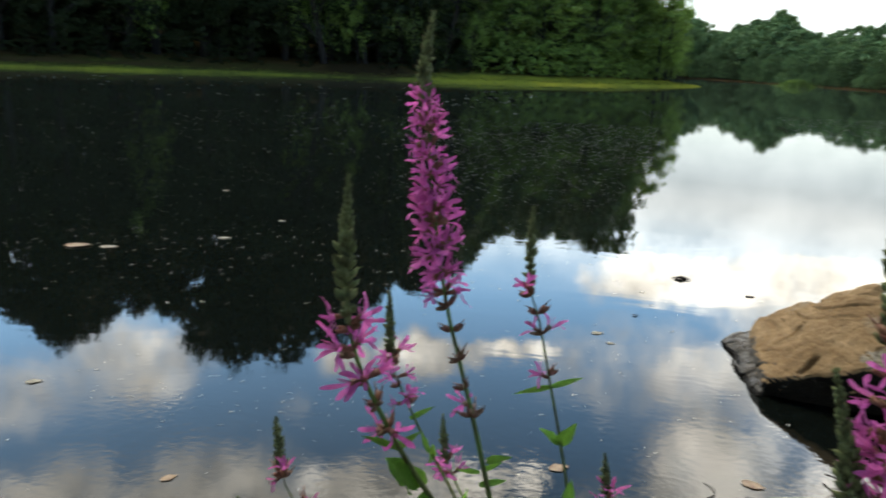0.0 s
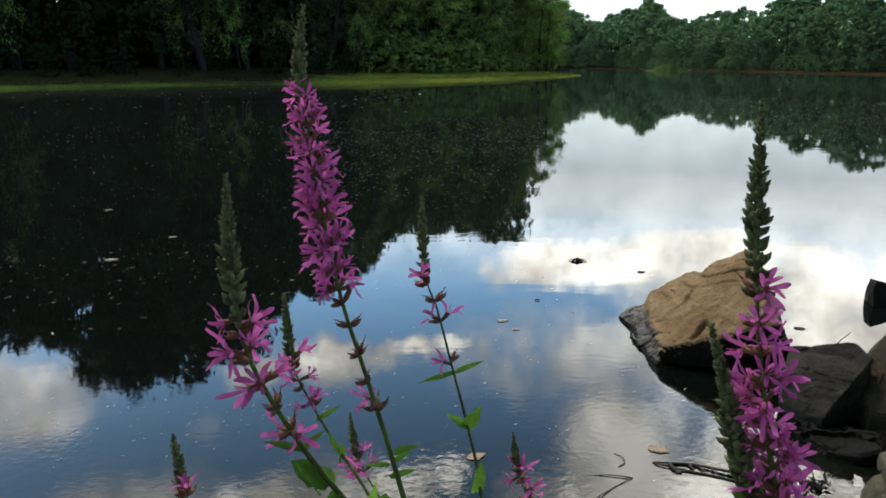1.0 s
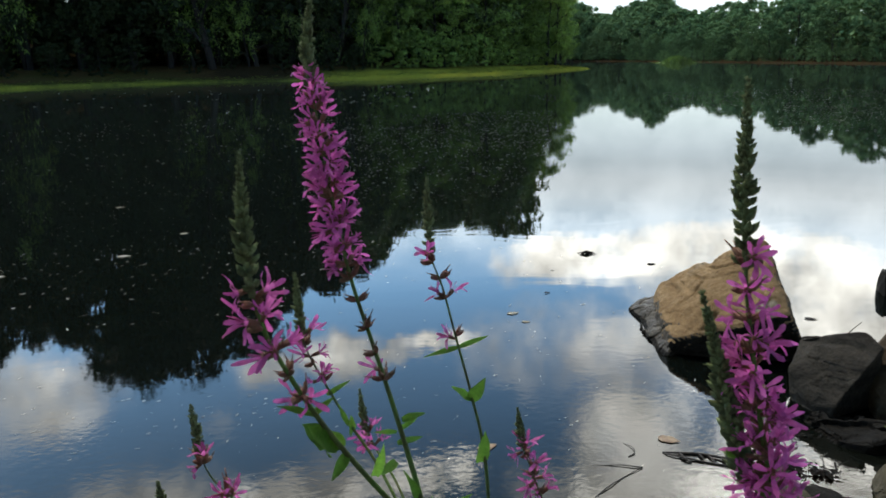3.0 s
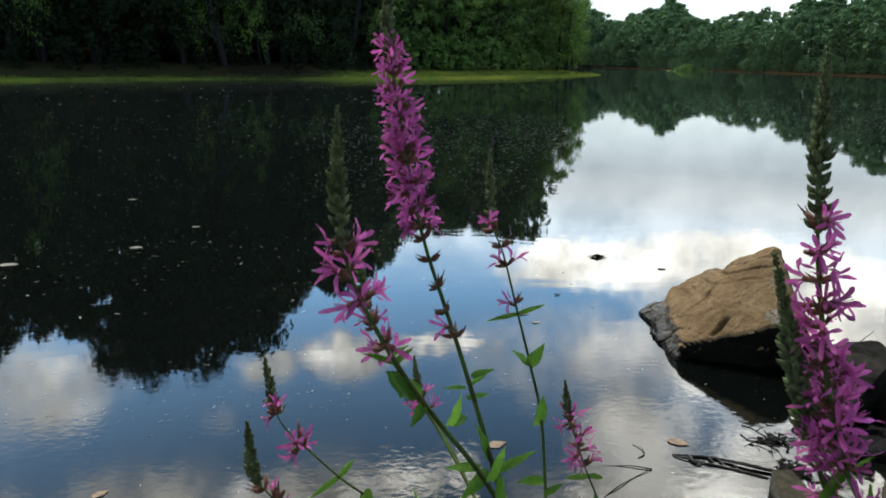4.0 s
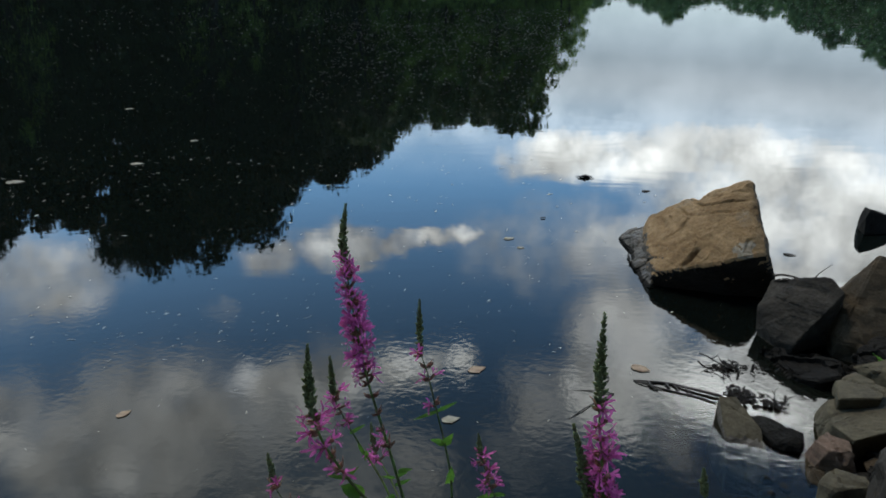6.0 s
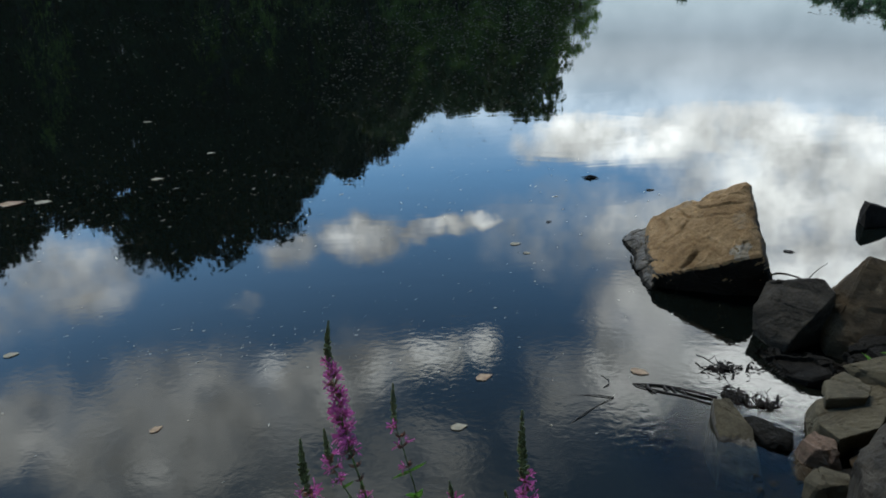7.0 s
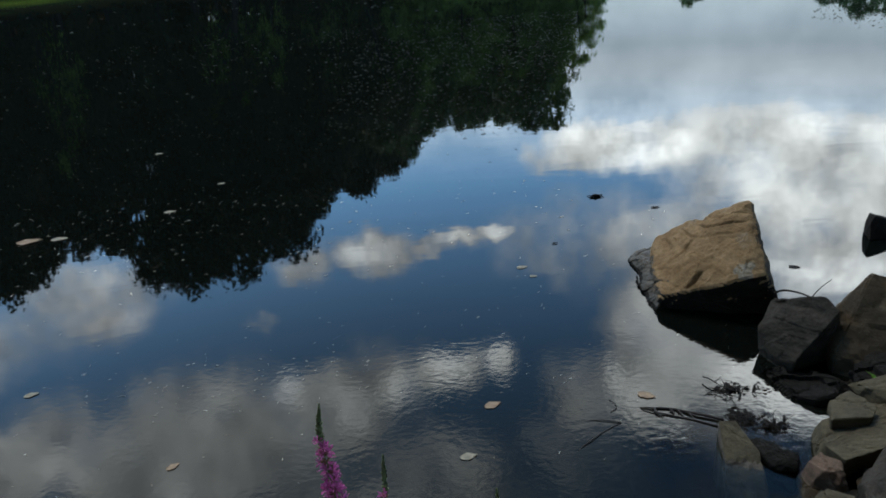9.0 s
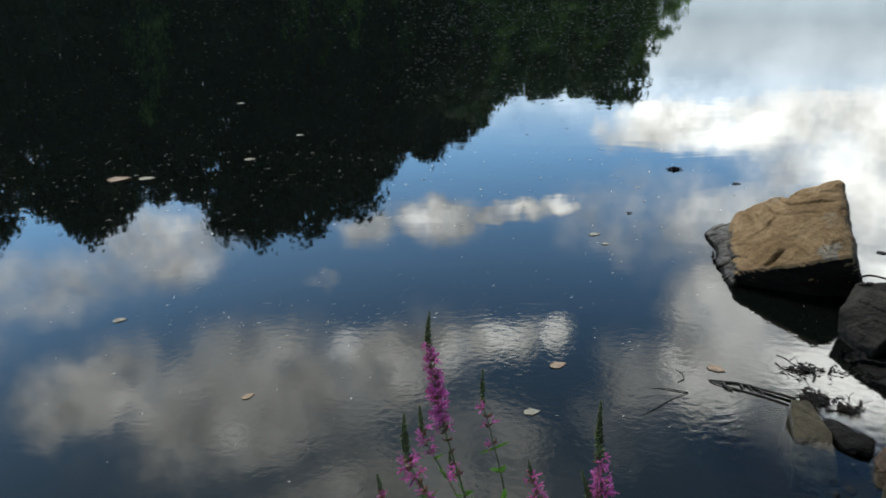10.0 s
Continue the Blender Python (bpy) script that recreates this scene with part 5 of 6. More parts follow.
def blossoms(sp, s0, s1, gap, each, seed, size=1.0):
    """Whorls of open flowers from s0 to s1 metres below the tip."""
    rng = random.Random(seed)
    s = s0
    while s <= s1:
        p, up = sp.at(s)
        a = up.orthogonal().normalized()
        b = up.cross(a)
        start = rng.uniform(0, 6.28)
        for k in range(each):
            w = start + 2 * math.pi * k / each + rng.uniform(-0.35, 0.35)
            out = a * math.cos(w) + b * math.sin(w)
            rise = rng.uniform(-0.15, 0.95)
            if rng.random() < 0.12:
                continue
            d = out * math.cos(rise) + up * math.sin(rise)
            m = Matrix.Translation(p - sp.home + out * 0.001 + up * rng.uniform(-0.002, 0.002)) @ facing(d) @ Matrix.Rotation(rng.uniform(0, 6.28), 4, "Z") @ Matrix.Scale(size * rng.uniform(0.75, 1.2), 4)
            part("flower", rng.choice(FLOWERS), sp.ob, "" if sp.count else "open magenta flower with narrow petals", m)
            sp.count += 1
        s += gap * rng.uniform(0.85, 1.15)


def withered(sp, places, seed):
    rng = random.Random(seed)
    for s in places:
        p, up = sp.at(s)
        m = Matrix.Translation(p - sp.home) @ facing(up) @ Matrix.Rotation(rng.uniform(0, 6.28), 4, "Z") @ Matrix.Scale(rng.uniform(0.9, 1.25), 4)
        tagged(part("spent_whorl", rng.choice(SPENT), sp.ob, "withered reddish seed capsules", m), kind="stuff")


def blade(sp, p0, p1, wide):
    a, b = Vector(p0), Vector(p1)
    me = leaf_mesh((b - a).length * 0.94, wide * 0.74, int(abs(a.x * 1e4)) % 97)
    part("leaf", me, sp.ob, "", Matrix.Translation(a - sp.home) @ facing(b - a, (0.3, -0.6, 0.7)))


LABEL = "purple loosestrife with magenta flower spikes on the bank"
plant = root("loosestrife", (0.17, 0.20, 0.45), LABEL, "flower", "loosestrife plants")
FOOT = [(0.160, 0.330, 1.10), (0.172, 0.27, 0.85), (0.17, 0.2, 0.43)]
A = Spike(plant, [(0.079, 0.483, 1.526), (0.076, 0.473, 1.491), (0.083, 0.458, 1.441), (0.089, 0.447, 1.403), (0.096, 0.438, 1.370), (0.106, 0.425, 1.339), (0.115, 0.411, 1.312),
                  (0.125, 0.395, 1.279), (0.138, 0.372, 1.233), (0.148, 0.355, 1.205)] + FOOT, 0.0021)
B = Spike(plant, [(0.053, 0.377, 1.450), (0.052, 0.376, 1.420), (0.053, 0.375, 1.392), (0.060, 0.373, 1.362), (0.080, 0.372, 1.322), (0.100, 0.372, 1.291), (0.121, 0.372, 1.262),
                  (0.136, 0.372, 1.236)], 0.0020)
C = Spike(plant, [(0.144, 0.517, 1.414), (0.144, 0.500, 1.370), (0.151, 0.489, 1.347), (0.159, 0.478, 1.313), (0.167, 0.468, 1.279), (0.173, 0.452, 1.245), (0.173, 0.425, 1.190),
                  (0.165, 0.35, 1.12), (0.172, 0.27, 0.86)], 0.0015)
H = Spike(plant, [(0.054, 0.514, 1.353), (0.057, 0.510, 1.308), (0.067, 0.500, 1.287), (0.085, 0.487, 1.258), (0.108, 0.460, 1.232), (0.14, 0.40, 1.19)], 0.0014)
I = Spike(plant, [(0.092, 0.530, 1.258), (0.095, 0.520, 1.236), (0.103, 0.510, 1.220), (0.119, 0.480, 1.205), (0.14, 0.41, 1.18)], 0.0012)
E = Spike(plant, [(0.001, 0.434, 1.301), (0.006, 0.425, 1.277), (0.013, 0.415, 1.267), (0.027, 0.405, 1.258), (0.044, 0.410, 1.236), (0.057, 0.425, 1.214), (0.091, 0.420, 1.194), (0.142, 0.380, 1.180),
                  (0.163, 0.31, 1.0)], 0.0011)
F = Spike(plant, [(0.006, 0.357, 1.301), (0.007, 0.360, 1.271), (0.013, 0.365, 1.255), (0.021, 0.370, 1.240), (0.035, 0.365, 1.228), (0.053, 0.358, 1.223), (0.080, 0.355, 1.211), (0.13, 0.335, 1.15),
                  (0.165, 0.30, 0.95)], 0.0011)
plant2 = root("loosestrife", (0.31, 0.15, 0.45), LABEL, "flower", "loosestrife plants")
D = Spike(plant2, [(0.2795, 0.366, 1.4775), (0.2795, 0.362, 1.436), (0.2815, 0.359, 1.404), (0.283, 0.356, 1.380), (0.286, 0.350, 1.350), (0.289, 0.342, 1.318), (0.293, 0.330, 1.287), (0.299, 0.31, 1.250),
                   (0.305, 0.27, 1.1), (0.31, 0.15, 0.43)], 0.0021)
J = Spike(plant2, [(0.262, 0.357, 1.382), (0.270, 0.354, 1.351), (0.277, 0.350, 1.320), (0.285, 0.345, 1.293), (0.289, 0.335, 1.271), (0.297, 0.315, 1.238), (0.304, 0.28, 1.12)], 0.0018)
plant3 = root("loosestrife", (0.26, 0.42, 0.45), LABEL, "flower", "loosestrife plants")
G = Spike(plant3, [(0.211, 0.543, 1.229), (0.215, 0.540, 1.198), (0.220, 0.535, 1.183), (0.228, 0.530, 1.159), (0.238, 0.520, 1.133), (0.249, 0.510, 1.099), (0.26, 0.46, 0.9), (0.26, 0.42, 0.43)], 0.0013)
N = Spike(plant3, [(0.210, 0.447, 1.165), (0.211, 0.440, 1.134), (0.22, 0.43, 1.05), (0.245, 0.42, 0.8), (0.255, 0.42, 0.5)], 0.0012)
plant4 = root("loosestrife", (0.45, 0.30, 0.45), "young loosestrife shoot in green bud on the bank", "flower", "loosestrife plants")
K = Spike(plant4, [(0.401, 0.400, 1.295), (0.408, 0.400, 1.260), (0.411, 0.390, 1.233), (0.420, 0.380, 1.184), (0.44, 0.34, 0.95), (0.45, 0.30, 0.43)], 0.0014)

buds(A, 0.0, 0.052, 0.0036, 1, 0.3)
blossoms(A, 0.050, 0.066, 0.0075, 4, 2, 0.8)
blossoms(A, 0.073, 0.156, 0.0090, 6, 41, 0.96)
withered(A, [0.06, 0.074, 0.088, 0.102, 0.116, 0.13, 0.146], 42)
withered(A, [0.163, 0.176, 0.192, 0.207, 0.222], 3)
blossoms(A, 0.214, 0.2145, 0.01, 1, 4, 0.8)
buds(B, 0.0, 0.066, 0.0040, 5, 0.45)
blossoms(B, 0.064, 0.108, 0.015, 3, 6, 1.1)
withered(B, [0.070, 0.082, 0.095, 0.108, 0.121], 7)
blossoms(B, 0.120, 0.1205, 0.009, 2, 8, 1.0)
buds(C, 0.0, 0.052, 0.0034, 9, 0.5)
blossoms(C, 0.055, 0.068, 0.0115, 2, 10, 1.05)
blossoms(C, 0.080, 0.081, 0.01, 2, 11, 1.05)
blossoms(C, 0.1055, 0.106, 0.01, 1, 12, 1.0)
withered(C, [0.056, 0.068, 0.081, 0.106], 13)
buds(H, 0.0, 0.044, 0.0034, 14, 0.3)
blossoms(H, 0.046, 0.075, 0.0135, 3, 15, 1.0)
withered(H, [0.050, 0.064, 0.078], 16)
buds(I, 0.0, 0.030, 0.0027, 17, 0.3)
blossoms(I, 0.030, 0.042, 0.009, 3, 18, 0.9)
buds(E, 0.0, 0.030, 0.0028, 19, 0.3)
blossoms(E, 0.033, 0.0335, 0.01, 3, 20, 0.7)
blossoms(E, 0.058, 0.0585, 0.01, 4, 21, 0.8)
withered(E, [0.028, 0.034, 0.058], 22)
buds(F, 0.0, 0.038, 0.0029, 23, 0.2)
blossoms(F, 0.054, 0.0545, 0.01, 3, 24, 0.75)
blossoms(F, 0.077, 0.0775, 0.01, 4, 25, 0.8)
withered(F, [0.044, 0.055, 0.077], 26)
buds(G, 0.0, 0.034, 0.0030, 27, 0.3)
blossoms(G, 0.036, 0.075, 0.012, 3, 28, 1.0)
withered(G, [0.040, 0.055, 0.07], 29)
buds(D, 0.0, 0.085, 0.0043, 30, 0.55)
blossoms(D, 0.079, 0.112, 0.0155, 3, 31, 1.05)
blossoms(D, 0.122, 0.207, 0.0100, 6, 32, 1.05)
withered(D, [0.082, 0.096, 0.11, 0.125, 0.15, 0.175, 0.2], 33)
blossoms(D, 0.22, 0.235, 0.012, 4, 34, 0.95)
buds(J, 0.0, 0.098, 0.0048, 35, 0.1)
blossoms(J, 0.098, 0.135, 0.013, 3, 36, 0.9)
withered(J, [0.095, 0.11], 37)
buds(K, 0.0, 0.034, 0.0034, 38, 0.0)
blade(A, (0.12, 0.405, 1.295), (0.131, 0.4, 1.304), 0.004)
blade(A, (0.118, 0.405, 1.293), (0.104, 0.41, 1.291), 0.004)
blade(A, (0.117, 0.4, 1.278), (0.107, 0.385, 1.278), 0.007)
blade(A, (0.129, 0.388, 1.258), (0.124, 0.38, 1.284), 0.008)
blade(A, (0.132, 0.385, 1.251), (0.16, 0.4, 1.255), 0.007)
blade(A, (0.129, 0.387, 1.251), (0.112, 0.37, 1.243), 0.01)
blade(A, (0.136, 0.373, 1.237), (0.122, 0.365, 1.27), 0.014)
blade(A, (0.134, 0.372, 1.236), (0.157, 0.36, 1.218), 0.022)
blade(A, (0.121, 0.405, 1.3), (0.134, 0.4, 1.307), 0.006)
blade(A, (0.118, 0.4, 1.289), (0.134, 0.41, 1.287), 0.005)
blade(B, (0.082, 0.372, 1.308), (0.073, 0.362, 1.325), 0.016)
blade(B, (0.083, 0.372, 1.304), (0.081, 0.365, 1.31), 0.014)
blade(B, (0.088, 0.372, 1.305), (0.071, 0.362, 1.323), 0.013)
blade(B, (0.09, 0.372, 1.304), (0.083, 0.38, 1.311), 0.012)
blade(B, (0.093, 0.372, 1.301), (0.086, 0.36, 1.294), 0.008)
blade(B, (0.123, 0.372, 1.262), (0.102, 0.38, 1.26), 0.008)
blade(B, (0.106, 0.372, 1.288), (0.113, 0.36, 1.309), 0.008)
blade(B, (0.077, 0.372, 1.323), (0.089, 0.38, 1.33), 0.005)
blade(B, (0.077, 0.372, 1.324), (0.062, 0.365, 1.334), 0.005)
blade(B, (0.128, 0.372, 1.254), (0.132, 0.362, 1.287), 0.011)
blade(B, (0.138, 0.37, 1.231), (0.127, 0.36, 1.249), 0.012)
blade(C, (0.16, 0.478, 1.31), (0.135, 0.465, 1.31), 0.005)
blade(C, (0.16, 0.478, 1.31), (0.183, 0.49, 1.313), 0.005)
blade(C, (0.166, 0.468, 1.278), (0.15, 0.455, 1.294), 0.009)
blade(C, (0.166, 0.468, 1.277), (0.176, 0.463, 1.297), 0.012)
blade(C, (0.17, 0.452, 1.242), (0.174, 0.448, 1.266), 0.013)
blade(C, (0.172, 0.435, 1.212), (0.153, 0.43, 1.215), 0.009)
blade(C, (0.172, 0.43, 1.205), (0.188, 0.44, 1.207), 0.006)
blade(H, (0.088, 0.485, 1.249), (0.084, 0.475, 1.27), 0.011)
blade(H, (0.072, 0.495, 1.273), (0.089, 0.5, 1.281), 0.005)
blade(H, (0.086, 0.485, 1.255), (0.077, 0.48, 1.275), 0.006)
blade(E, (0.044, 0.41, 1.235), (0.026, 0.4, 1.227), 0.005)
blade(E, (0.045, 0.41, 1.236), (0.054, 0.415, 1.245), 0.005)
blade(E, (0.057, 0.425, 1.214), (0.064, 0.42, 1.211), 0.012)
blade(E, (0.092, 0.42, 1.198), (0.089, 0.41, 1.226), 0.007)
blade(E, (0.124, 0.4, 1.191), (0.121, 0.4, 1.198), 0.01)
blade(F, (0.051, 0.358, 1.226), (0.059, 0.355, 1.223), 0.013)
blade(F, (0.085, 0.355, 1.218), (0.092, 0.35, 1.245), 0.008)
blade(F, (0.028, 0.367, 1.233), (0.027, 0.362, 1.216), 0.006)
blade(F, (0.08, 0.355, 1.213), (0.094, 0.35, 1.214), 0.009)
blade(G, (0.23, 0.53, 1.152), (0.207, 0.525, 1.153), 0.007)
blade(G, (0.231, 0.53, 1.152), (0.248, 0.535, 1.147), 0.007)
blade(G, (0.237, 0.522, 1.137), (0.233, 0.52, 1.136), 0.01)
blade(G, (0.248, 0.51, 1.104), (0.284, 0.5, 1.114), 0.007)
blade(N, (0.21, 0.447, 1.165), (0.181, 0.43, 1.179), 0.008)
blade(N, (0.21, 0.447, 1.165), (0.197, 0.43, 1.159), 0.009)
blade(N, (0.21, 0.447, 1.165), (0.225, 0.44, 1.166), 0.009)
blade(N, (0.225, 0.44, 1.166), (0.241, 0.43, 1.188), 0.006)
blade(N, (0.21, 0.447, 1.161), (0.192, 0.46, 1.145), 0.008)
blade(N, (0.233, 0.44, 1.136), (0.257, 0.43, 1.165), 0.009)
blade(N, (0.211, 0.445, 1.142), (0.183, 0.43, 1.143), 0.009)
blade(D, (0.298, 0.332, 1.281), (0.266, 0.32, 1.259), 0.007)
blade(D, (0.298, 0.33, 1.281), (0.301, 0.325, 1.296), 0.012)
blade(D, (0.299, 0.32, 1.266), (0.301, 0.315, 1.282), 0.012)
blade(D, (0.3, 0.31, 1.25), (0.319, 0.3, 1.266), 0.01)
blade(J, (0.287, 0.342, 1.29), (0.296, 0.33, 1.287), 0.013)
blade(J, (0.281, 0.348, 1.304), (0.263, 0.335, 1.309), 0.007)
blade(J, (0.291, 0.333, 1.269), (0.289, 0.32, 1.258), 0.012)
blade(K, (0.409, 0.392, 1.239), (0.397, 0.385, 1.242), 0.01)
blade(K, (0.409, 0.392, 1.239), (0.411, 0.385, 1.243), 0.01)
blade(K, (0.417, 0.382, 1.197), (0.416, 0.375, 1.214), 0.012)
blade(K, (0.419, 0.38, 1.185), (0.423, 0.37, 1.197), 0.014)


# ---- floating things ----
def floating_leaf(x, y, size, turn, mat, label, curl=0.12):
    n, v, f = 9, [], []
    rng = random.Random(int(x * 1000))
    for i in range(n + 1):
        t = i / n
        w = size * 0.30 * math.sin(math.pi * (0.06 + 0.94 * t) ** 0.8) * (1 + 0.10 * math.sin(13 * t + 5 * x) + 0.06 * math.sin(29 * t + x))
        for k in (-1, -0.5, 0, 0.5, 1):
            v.append((size * (t - 0.5), w * k, 0.0025 + size * 0.10 * curl * (k * k + 0.8 * (t - 0.5) ** 2) + rng.uniform(0, 0.001)))
    for i in range(n):
        for k in range(4):
            a = i * 5 + k
            f.append((a, a + 1, a + 6, a + 5))
    ob = new("floating_leaf", mesh_of("floating_leaf", v, f, [mat]))
    ob.location, ob.rotation_euler = (x, y, 0.0), (0, 0, radians(turn))
    return tagged(ob, label, "leaf", "leaves floating on the river")


PALE_LEAF = "pale tan dead leaf floating on the water"
floating_leaf(0.47, 2.53, 0.085, 20, M_DEADLEAF, PALE_LEAF)
floating_leaf(1.20, 2.50, 0.085, -30, M_DEADLEAF, "pale tan dead leaf floating by a twig", 0.2)
floating_leaf(0.326, 2.18, 0.075, 10, M_PALELEAF, "whitish dead leaf floating on the water")
floating_leaf(-0.97, 2.28, 0.060, 40, M_DEADLEAF, PALE_LEAF)
floating_leaf(-3.04, 5.25, 0.20, 15, M_DEADLEAF, "large brown dead leaf floating on the water", 0.4)
floating_leaf(-2.80, 5.27, 0.14, 5, M_PALELEAF, PALE_LEAF)
floating_leaf(-2.04, 5.74, 0.11, 8, M_PALELEAF, PALE_LEAF)
floating_leaf(-1.76, 6.48, 0.08, 8, M_PALELEAF, PALE_LEAF)
floating_leaf(-2.81, 7.86, 0.10, 8, M_PALELEAF, PALE_LEAF)
floating_leaf(0.84, 4.02, 0.075, 10, M_PALELEAF, PALE_LEAF)
floating_leaf(0.89, 3.87, 0.05, -10, M_PALELEAF, PALE_LEAF)
floating_leaf(2.04, 4.92, 0.07, 5, M_DEBRIS, "dark dead leaf floating on the water")
floating_leaf(1.13, 4.37, 0.04, 5, M_DEBRIS, "tiny dark dead leaf floating on the water", 0.8)
floating_leaf(2.53, 3.70, 0.07, -25, M_DEBRIS, "dark dead leaf floating on the water")
floating_leaf(-1.91, 2.95, 0.075, 20, M_PALELEAF, PALE_LEAF)


def dark_float():
    """A crumpled dark leaf that stands out of the water on its lobes."""
    pieces = [tube([Vector((-0.06, 0, 0.004)), Vector((-0.035, 0.005, 0.014)), Vector((0.0, 0, 0.018)), Vector((0.035, -0.004, 0.014)), Vector((0.058, 0, 0.004))],
                   [0.002, 0.013, 0.020, 0.014, 0.002], 7)]
    for x, y, dx, dy in ((-0.035, 0.01, -0.05, 0.03), (-0.03, -0.01, -0.05, -0.03), (0.035, 0.01, 0.05, 0.035), (0.03, -0.01, 0.055, -0.025)):
        pieces.append(tube([Vector((x, y, 0.012)), Vector((x + dx * 0.6, y + dy * 0.6, 0.009)), Vector((x + dx, y + dy, 0.003))], [0.006, 0.005, 0.002], 5))
    v, f = merged(pieces)
    ob = new("floating_leaf", mesh_of("floating_leaf", v, f, [M_DEBRIS]))
    ob.location, ob.scale = (1.65, 5.27, 0.0), (0.78, 0.78, 0.78)
    tagged(ob, "crumpled black dead leaf riding on bright water", "leaf", "leaves floating on the river")


dark_float()


def flecks():
    """Seed fluff, duckweed and chaff drifting on the surface, with far flecks standing in for glints on wavelets."""
    rng = np.random.default_rng(8)
    pts = []
    # The far batches are pale flecks put in for sky glints on ripples.
    for n, x0, x1, y0, y1, s in ((260, -2.6, 2.0, 1.7, 4.5, 0.0045), (520, -6, 2.2, 4, 10, 0.010), (1200, -6, 2.0, 4.5, 11, 0.007), (1000, -14, 4, 10, 20, 0.016), (1700, -8, 6, 11, 21, 0.020), (250, -26, 2, 24, 45, 0.06), (200, 9, 13, 13, 20, 0.022), (2800, 6, 20, 15, 30, 0.026), (1900, -1, 3.6, 7.5, 17, 0.018), (500, 2.2, 5.2, 12, 21, 0.026), (2200, 6.5, 15.5, 10, 20.5, 0.024), (500, 0.8, 4.6, 8, 21, 0.022)):
        p = np.stack([rng.uniform(x0, x1, n), rng.uniform(y0, y1, n), np.full(n, s)], 1)
        pts.append(p)
    for cx, cy, n, sx, sy in ((-0.9, 2.9, 110, 0.7, 0.14), (-0.2, 3.1, 50, 0.5, 0.2), (0.9, 3.6, 25, 0.4, 0.3), (-2.6, 5.3, 60, 0.9, 0.3)):
        pts.append(np.stack([rng.normal(cx, sx, n), rng.normal(cy, sy, n), np.full(n, 0.006)], 1))
    p = np.concatenate(pts)
    lane = p[:, 0] / p[:, 1]
    keep = (line_gap(p[:, 0], p[:, 1], NEAR_BANK) > 0.5) & ((p[:, 1] < 6) | (lane < 0.21) | ((lane < 0.245) & (p[:, 1] > 11)) | ((lane > 0.58) & (p[:, 1] > 15.5 - (lane - 0.58) * 26)) | ((lane > 0.40) & (p[:, 1] > 21)))
    keep &= (p[:, 1] < 10) | (lane > -0.12) | (rng.random(len(p)) < 0.4)
    p = p[keep]
    n = len(p)
    size = p[:, 2:3] * rng.uniform(0.3, 1.0, (n, 1)) ** 1.5 * 1.6
    ang = np.where(p[:, 1] < 6, rng.normal(0.55, 0.45, n), rng.normal(0.12, 0.3, n))
    a = np.stack([np.cos(ang), np.sin(ang), np.zeros(n)], 1) * size * np.where(p[:, 1:2] < 6, 1.7, 1.0)
    b = np.stack([-np.sin(ang), np.cos(ang), np.zeros(n)], 1) * size * rng.uniform(0.2, 0.5, (n, 1)) * np.where(p[:, 1:2] < 4.5, 0.6, 1.0)
    c = np.stack([p[:, 0], p[:, 1], np.full(n, 0.002)], 1)
    lift = np.array([0, 0, 1.0]) * size * np.where(p[:, 1:2] < 6, 0.04, np.where(p[:, 1:2] < 8, 0.22, 0.36))
    v = np.stack([c - a, c - b + lift, c + a, c + b], 1).reshape(-1, 3)
    ob = new("floating_chaff", fast_mesh("floating_chaff", v, np.arange(n * 4).reshape(-1, 4), M_FLECK))
    tagged(ob, "pale seed fluff and chaff on the water, with far flecks standing in for ripple glints", "chaff", kind="stuff")


flecks()


def twig(points, thick, label, forks=()):
    pieces = []
    for line, r in [(points, thick)] + list(forks):
        q = spline(line, 5)
        q = [p + Vector((0, 0, 0.002 * math.sin(31 * p.x + 17 * p.y))) for p in q]
        pieces.append(tube(q, [r * 0.95 * (1 - 0.6 * i / len(q)) for i in range(len(q))], 6))
    v, f = merged(pieces)
    c = Vector(points[0])
    ob = new("twig", mesh_of("twig", [Vector(p) - c for p in v], f, [M_TWIG]))
    ob.location = c
    tagged(ob, label, "twig", "twigs lying in the water")


twig([(1.47, 2.27, 0.0070), (1.38, 2.32, 0.0087), (1.28, 2.38, 0.0070), (1.19, 2.40, 0.0042), (1.14, 2.415, 0.0000)], 0.008, "dead forked branch lying in the shallows",
     [([(1.43, 2.235, 0.0000), (1.35, 2.29, 0.0035), (1.24, 2.345, 0.0042), (1.16, 2.39, 0.0028), (1.14, 2.415, 0.0000)], 0.006),
      ([(1.20, 2.395, 0.0035), (1.20, 2.36, 0.0070), (1.22, 2.33, 0.0000)], 0.007), ([(1.27, 2.375, 0.0070), (1.275, 2.34, 0.0070)], 0.006),
      ([(1.34, 2.34, 0.0087), (1.35, 2.29, 0.0052)], 0.004), ([(1.30, 2.37, 0.0070), (1.31, 2.32, 0.0070)], 0.005)])
twig([(0.795, 2.16, 0.0000), (0.86, 2.21, 0.0042), (0.94, 2.27, 0.0035), (1.025, 2.318, 0.0014)], 0.0032, "thin crooked twig floating on the water",
     [([(1.025, 2.318, 0.0014), (0.94, 2.345, 0.0042), (0.845, 2.357, 0.0000)], 0.003)])
twig([(1.0, 2.40, 0.0000), (1.03, 2.42, 0.0052), (1.035, 2.46, 0.0070), (1.01, 2.50, 0.0017)], 0.0028, "small hooked twig standing in the water")
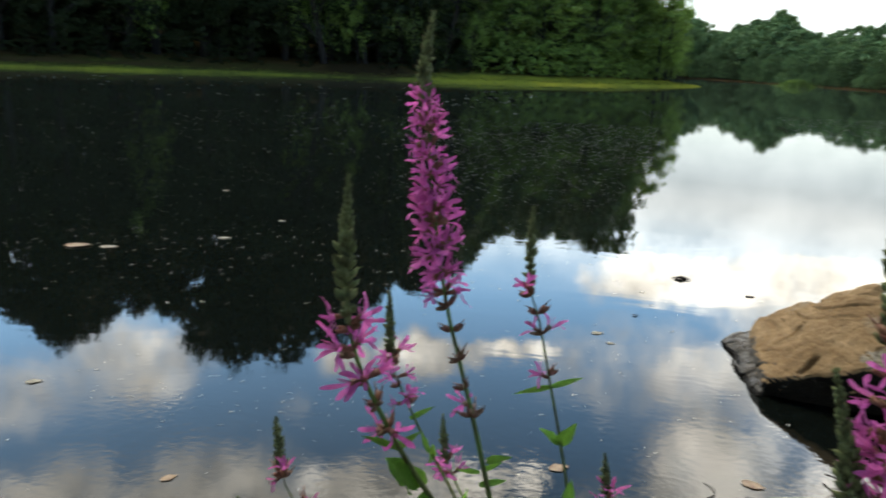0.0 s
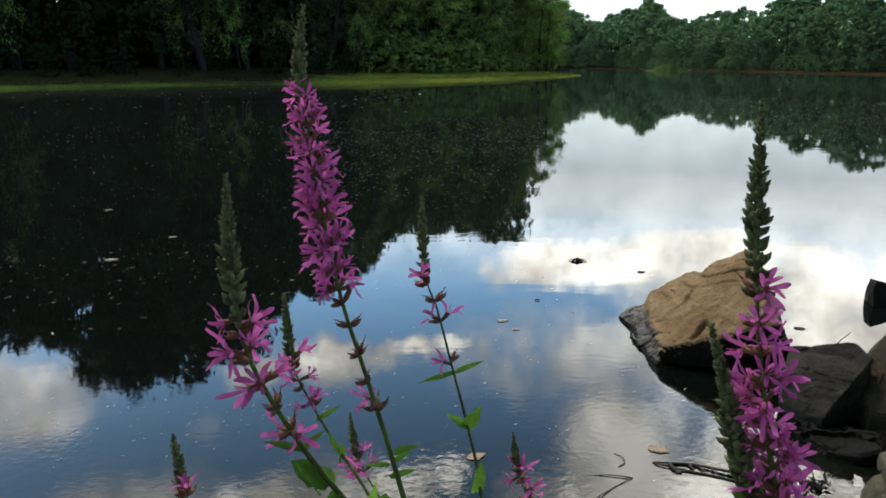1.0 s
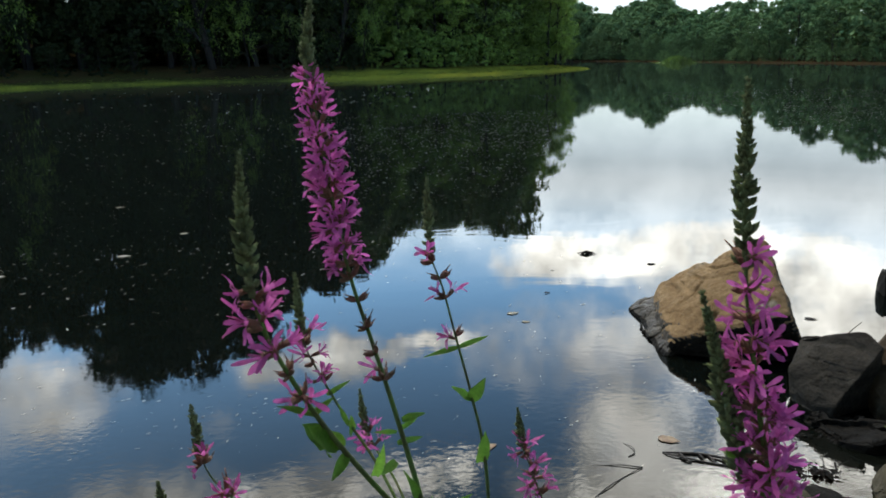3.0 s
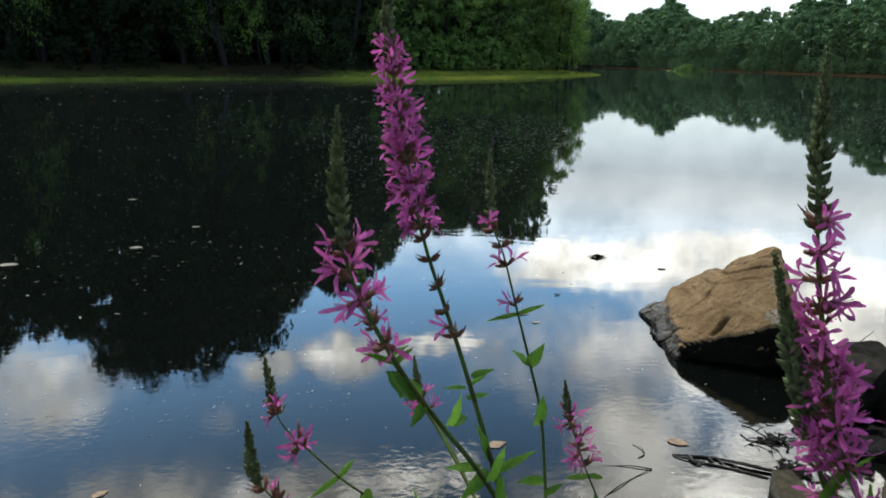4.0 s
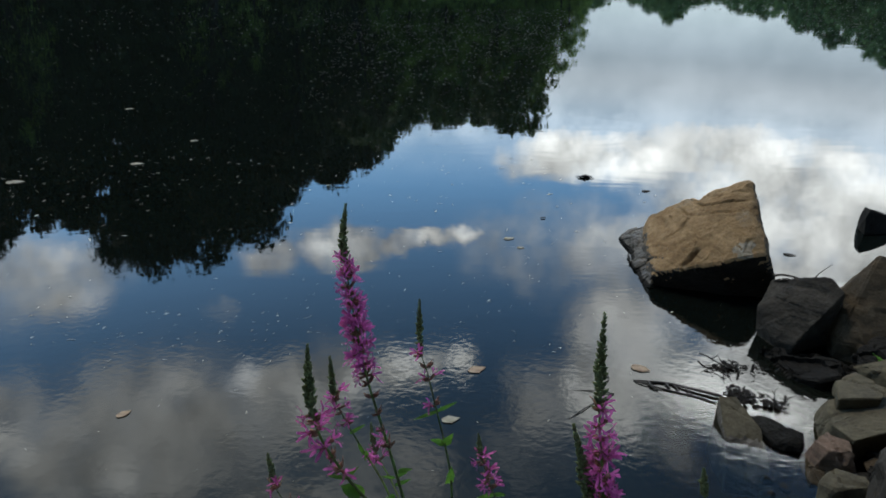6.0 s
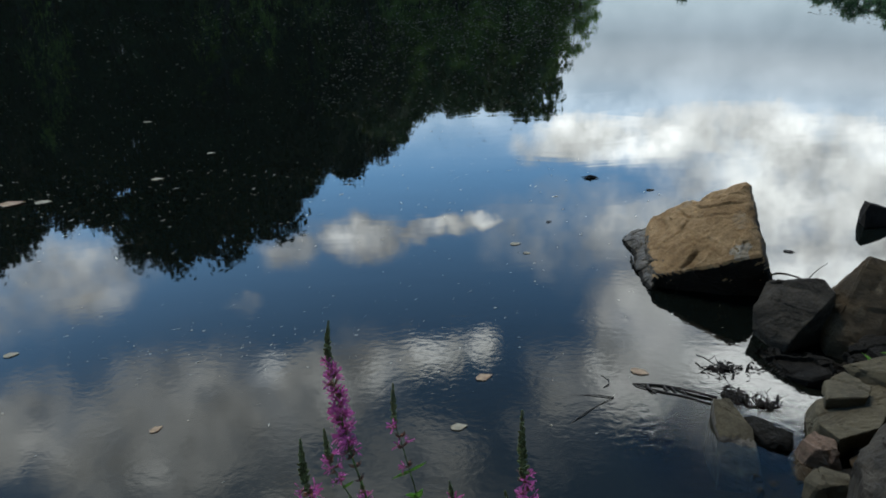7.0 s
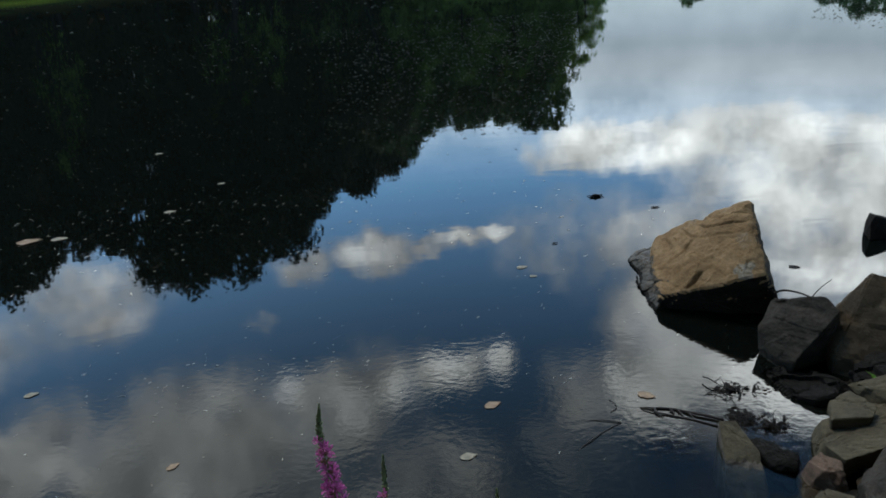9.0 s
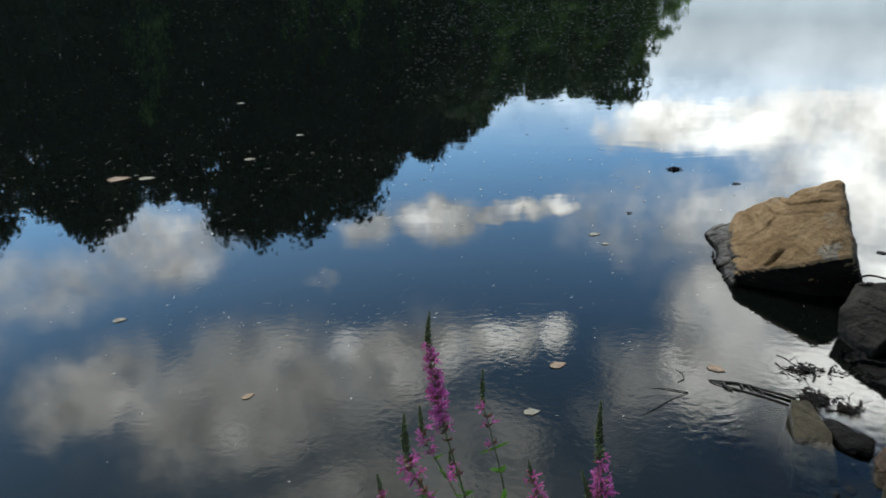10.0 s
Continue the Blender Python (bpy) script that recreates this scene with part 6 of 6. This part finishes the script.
twig([(2.16, 3.30, 0.03), (2.24, 3.27, 0.08), (2.33, 3.12, 0.09), (2.36, 2.98, 0.03)], 0.008, "bent dead stick behind the rocks")
twig([(2.24, 3.10, 0.02), (2.305, 3.10, 0.125), (2.345, 3.105, 0.170), (2.395, 3.10, 0.215)], 0.004, "thin dead stick pointing out over the water")


def debris(x, y, sx, sy, n, seed, label, sticks=3):
    """A sodden raft of dead leaves and bits of stick."""
    rng = random.Random(seed)
    v, f = [], []
    for i in range(n):
        px, py, pz = rng.gauss(0, sx), rng.gauss(0, sy), rng.uniform(0.0, 0.014)
        a, el, s = rng.uniform(0, 6.28), rng.uniform(-0.3, 0.35), rng.uniform(0.008, 0.028)
        d = Vector((math.cos(a), math.sin(a), 0.5 * math.sin(el)))
        w = Vector((-math.sin(a), math.cos(a), rng.uniform(-0.4, 0.4))) * s * 0.24
        p, o = Vector((px, py, pz)), len(v)
        v += [p - d * s, p - d * s * 0.2 + w + Vector((0, 0, 0.004)), p - d * s * 0.2 - w, p + d * s * 0.5 + w * 0.8, p + d * s * 0.5 - w * 0.8 + Vector((0, 0, 0.005)), p + d * s]
        f += [(o, o + 2, o + 1), (o + 1, o + 2, o + 4, o + 3), (o + 3, o + 4, o + 5)]
    for i in range(sticks):
        a, up, ln = rng.uniform(0, 6.28), rng.uniform(-0.02, 0.5), rng.uniform(0.03, 0.085)
        p = Vector((rng.gauss(0, sx), rng.gauss(0, sy), 0.006))
        q = p + Vector((math.cos(a), math.sin(a), up)) * ln * 0.5
        w = a + rng.uniform(-0.7, 0.7)
        sv, sf = tube([p, q, q + Vector((math.cos(w), math.sin(w), up * 0.6)) * ln * 0.5], [0.0026, 0.002, 0.0008], 4)
        o = len(v)
        v += sv
        f += [tuple(k + o for k in q) for q in sf]
    ob = new("leaf_litter", mesh_of("leaf_litter", v, f, [M_DEBRIS], smooth=False))
    ob.location = (x, y, 0.0)
    tagged(ob, label, "debris", "sodden litter in the shallows")


twig([(1.50, 2.585, 0.020), (1.52, 2.55, 0.028), (1.55, 2.515, 0.018), (1.60, 2.475, 0.010)], 0.0045, "crooked black stick poking out of sodden leaves",
     [([(1.535, 2.535, 0.022), (1.56, 2.545, 0.030), (1.575, 2.56, 0.034)], 0.003)])
twig([(1.655, 2.20, 0.0), (1.665, 2.215, 0.030), (1.672, 2.235, 0.050), (1.69, 2.24, 0.066)], 0.0028, "thin black twig standing in a tuft of litter",
     [([(1.668, 2.225, 0.042), (1.655, 2.235, 0.058)], 0.002)])
debris(1.575, 2.49, 0.034, 0.028, 46, 1, "clump of black sodden leaves and sticks in the shallows", 16)
debris(1.70, 2.47, 0.045, 0.02, 14, 2, "thin dark leaves floating near the rock shelf", 4)
debris(1.55, 2.28, 0.024, 0.030, 110, 3, "clump of black sodden leaves against a stone", 12)
debris(1.655, 2.215, 0.030, 0.020, 30, 4, "spiky tuft of dead twigs and black leaves", 26)


def bank_weed(x, y, z, n, size, seed):
    rng = random.Random(seed)
    w = root("weed", (x, y, z), "small green leafy weed between the shore stones", "plant", "weeds among the stones")
    sv, sf = tube([Vector((0, 0, -0.03)), Vector((0.005, 0, 0.02)), Vector((0.01, 0, size * 0.5))], [0.003, 0.002, 0.001], 5)
    part("stem", mesh_of("stem", sv, sf, [M_STEM]), w)
    for i in range(n):
        a = rng.uniform(0, 6.28)
        d = Vector((math.cos(a), math.sin(a), rng.uniform(0.1, 0.9)))
        part("leaf", leaf_mesh(size * rng.uniform(0.7, 1.2), size * 0.3, seed + i), w, "", Matrix.Translation((0.005, 0, size * rng.uniform(0.0, 0.45))) @ facing(d, (0.2, 0.1, 1)))


bank_weed(2.13, 2.27, 0.14, 9, 0.052, 2)
bank_weed(2.20, 2.25, 0.18, 9, 0.058, 5)
bank_weed(2.30, 2.26, 0.20, 8, 0.055, 8)
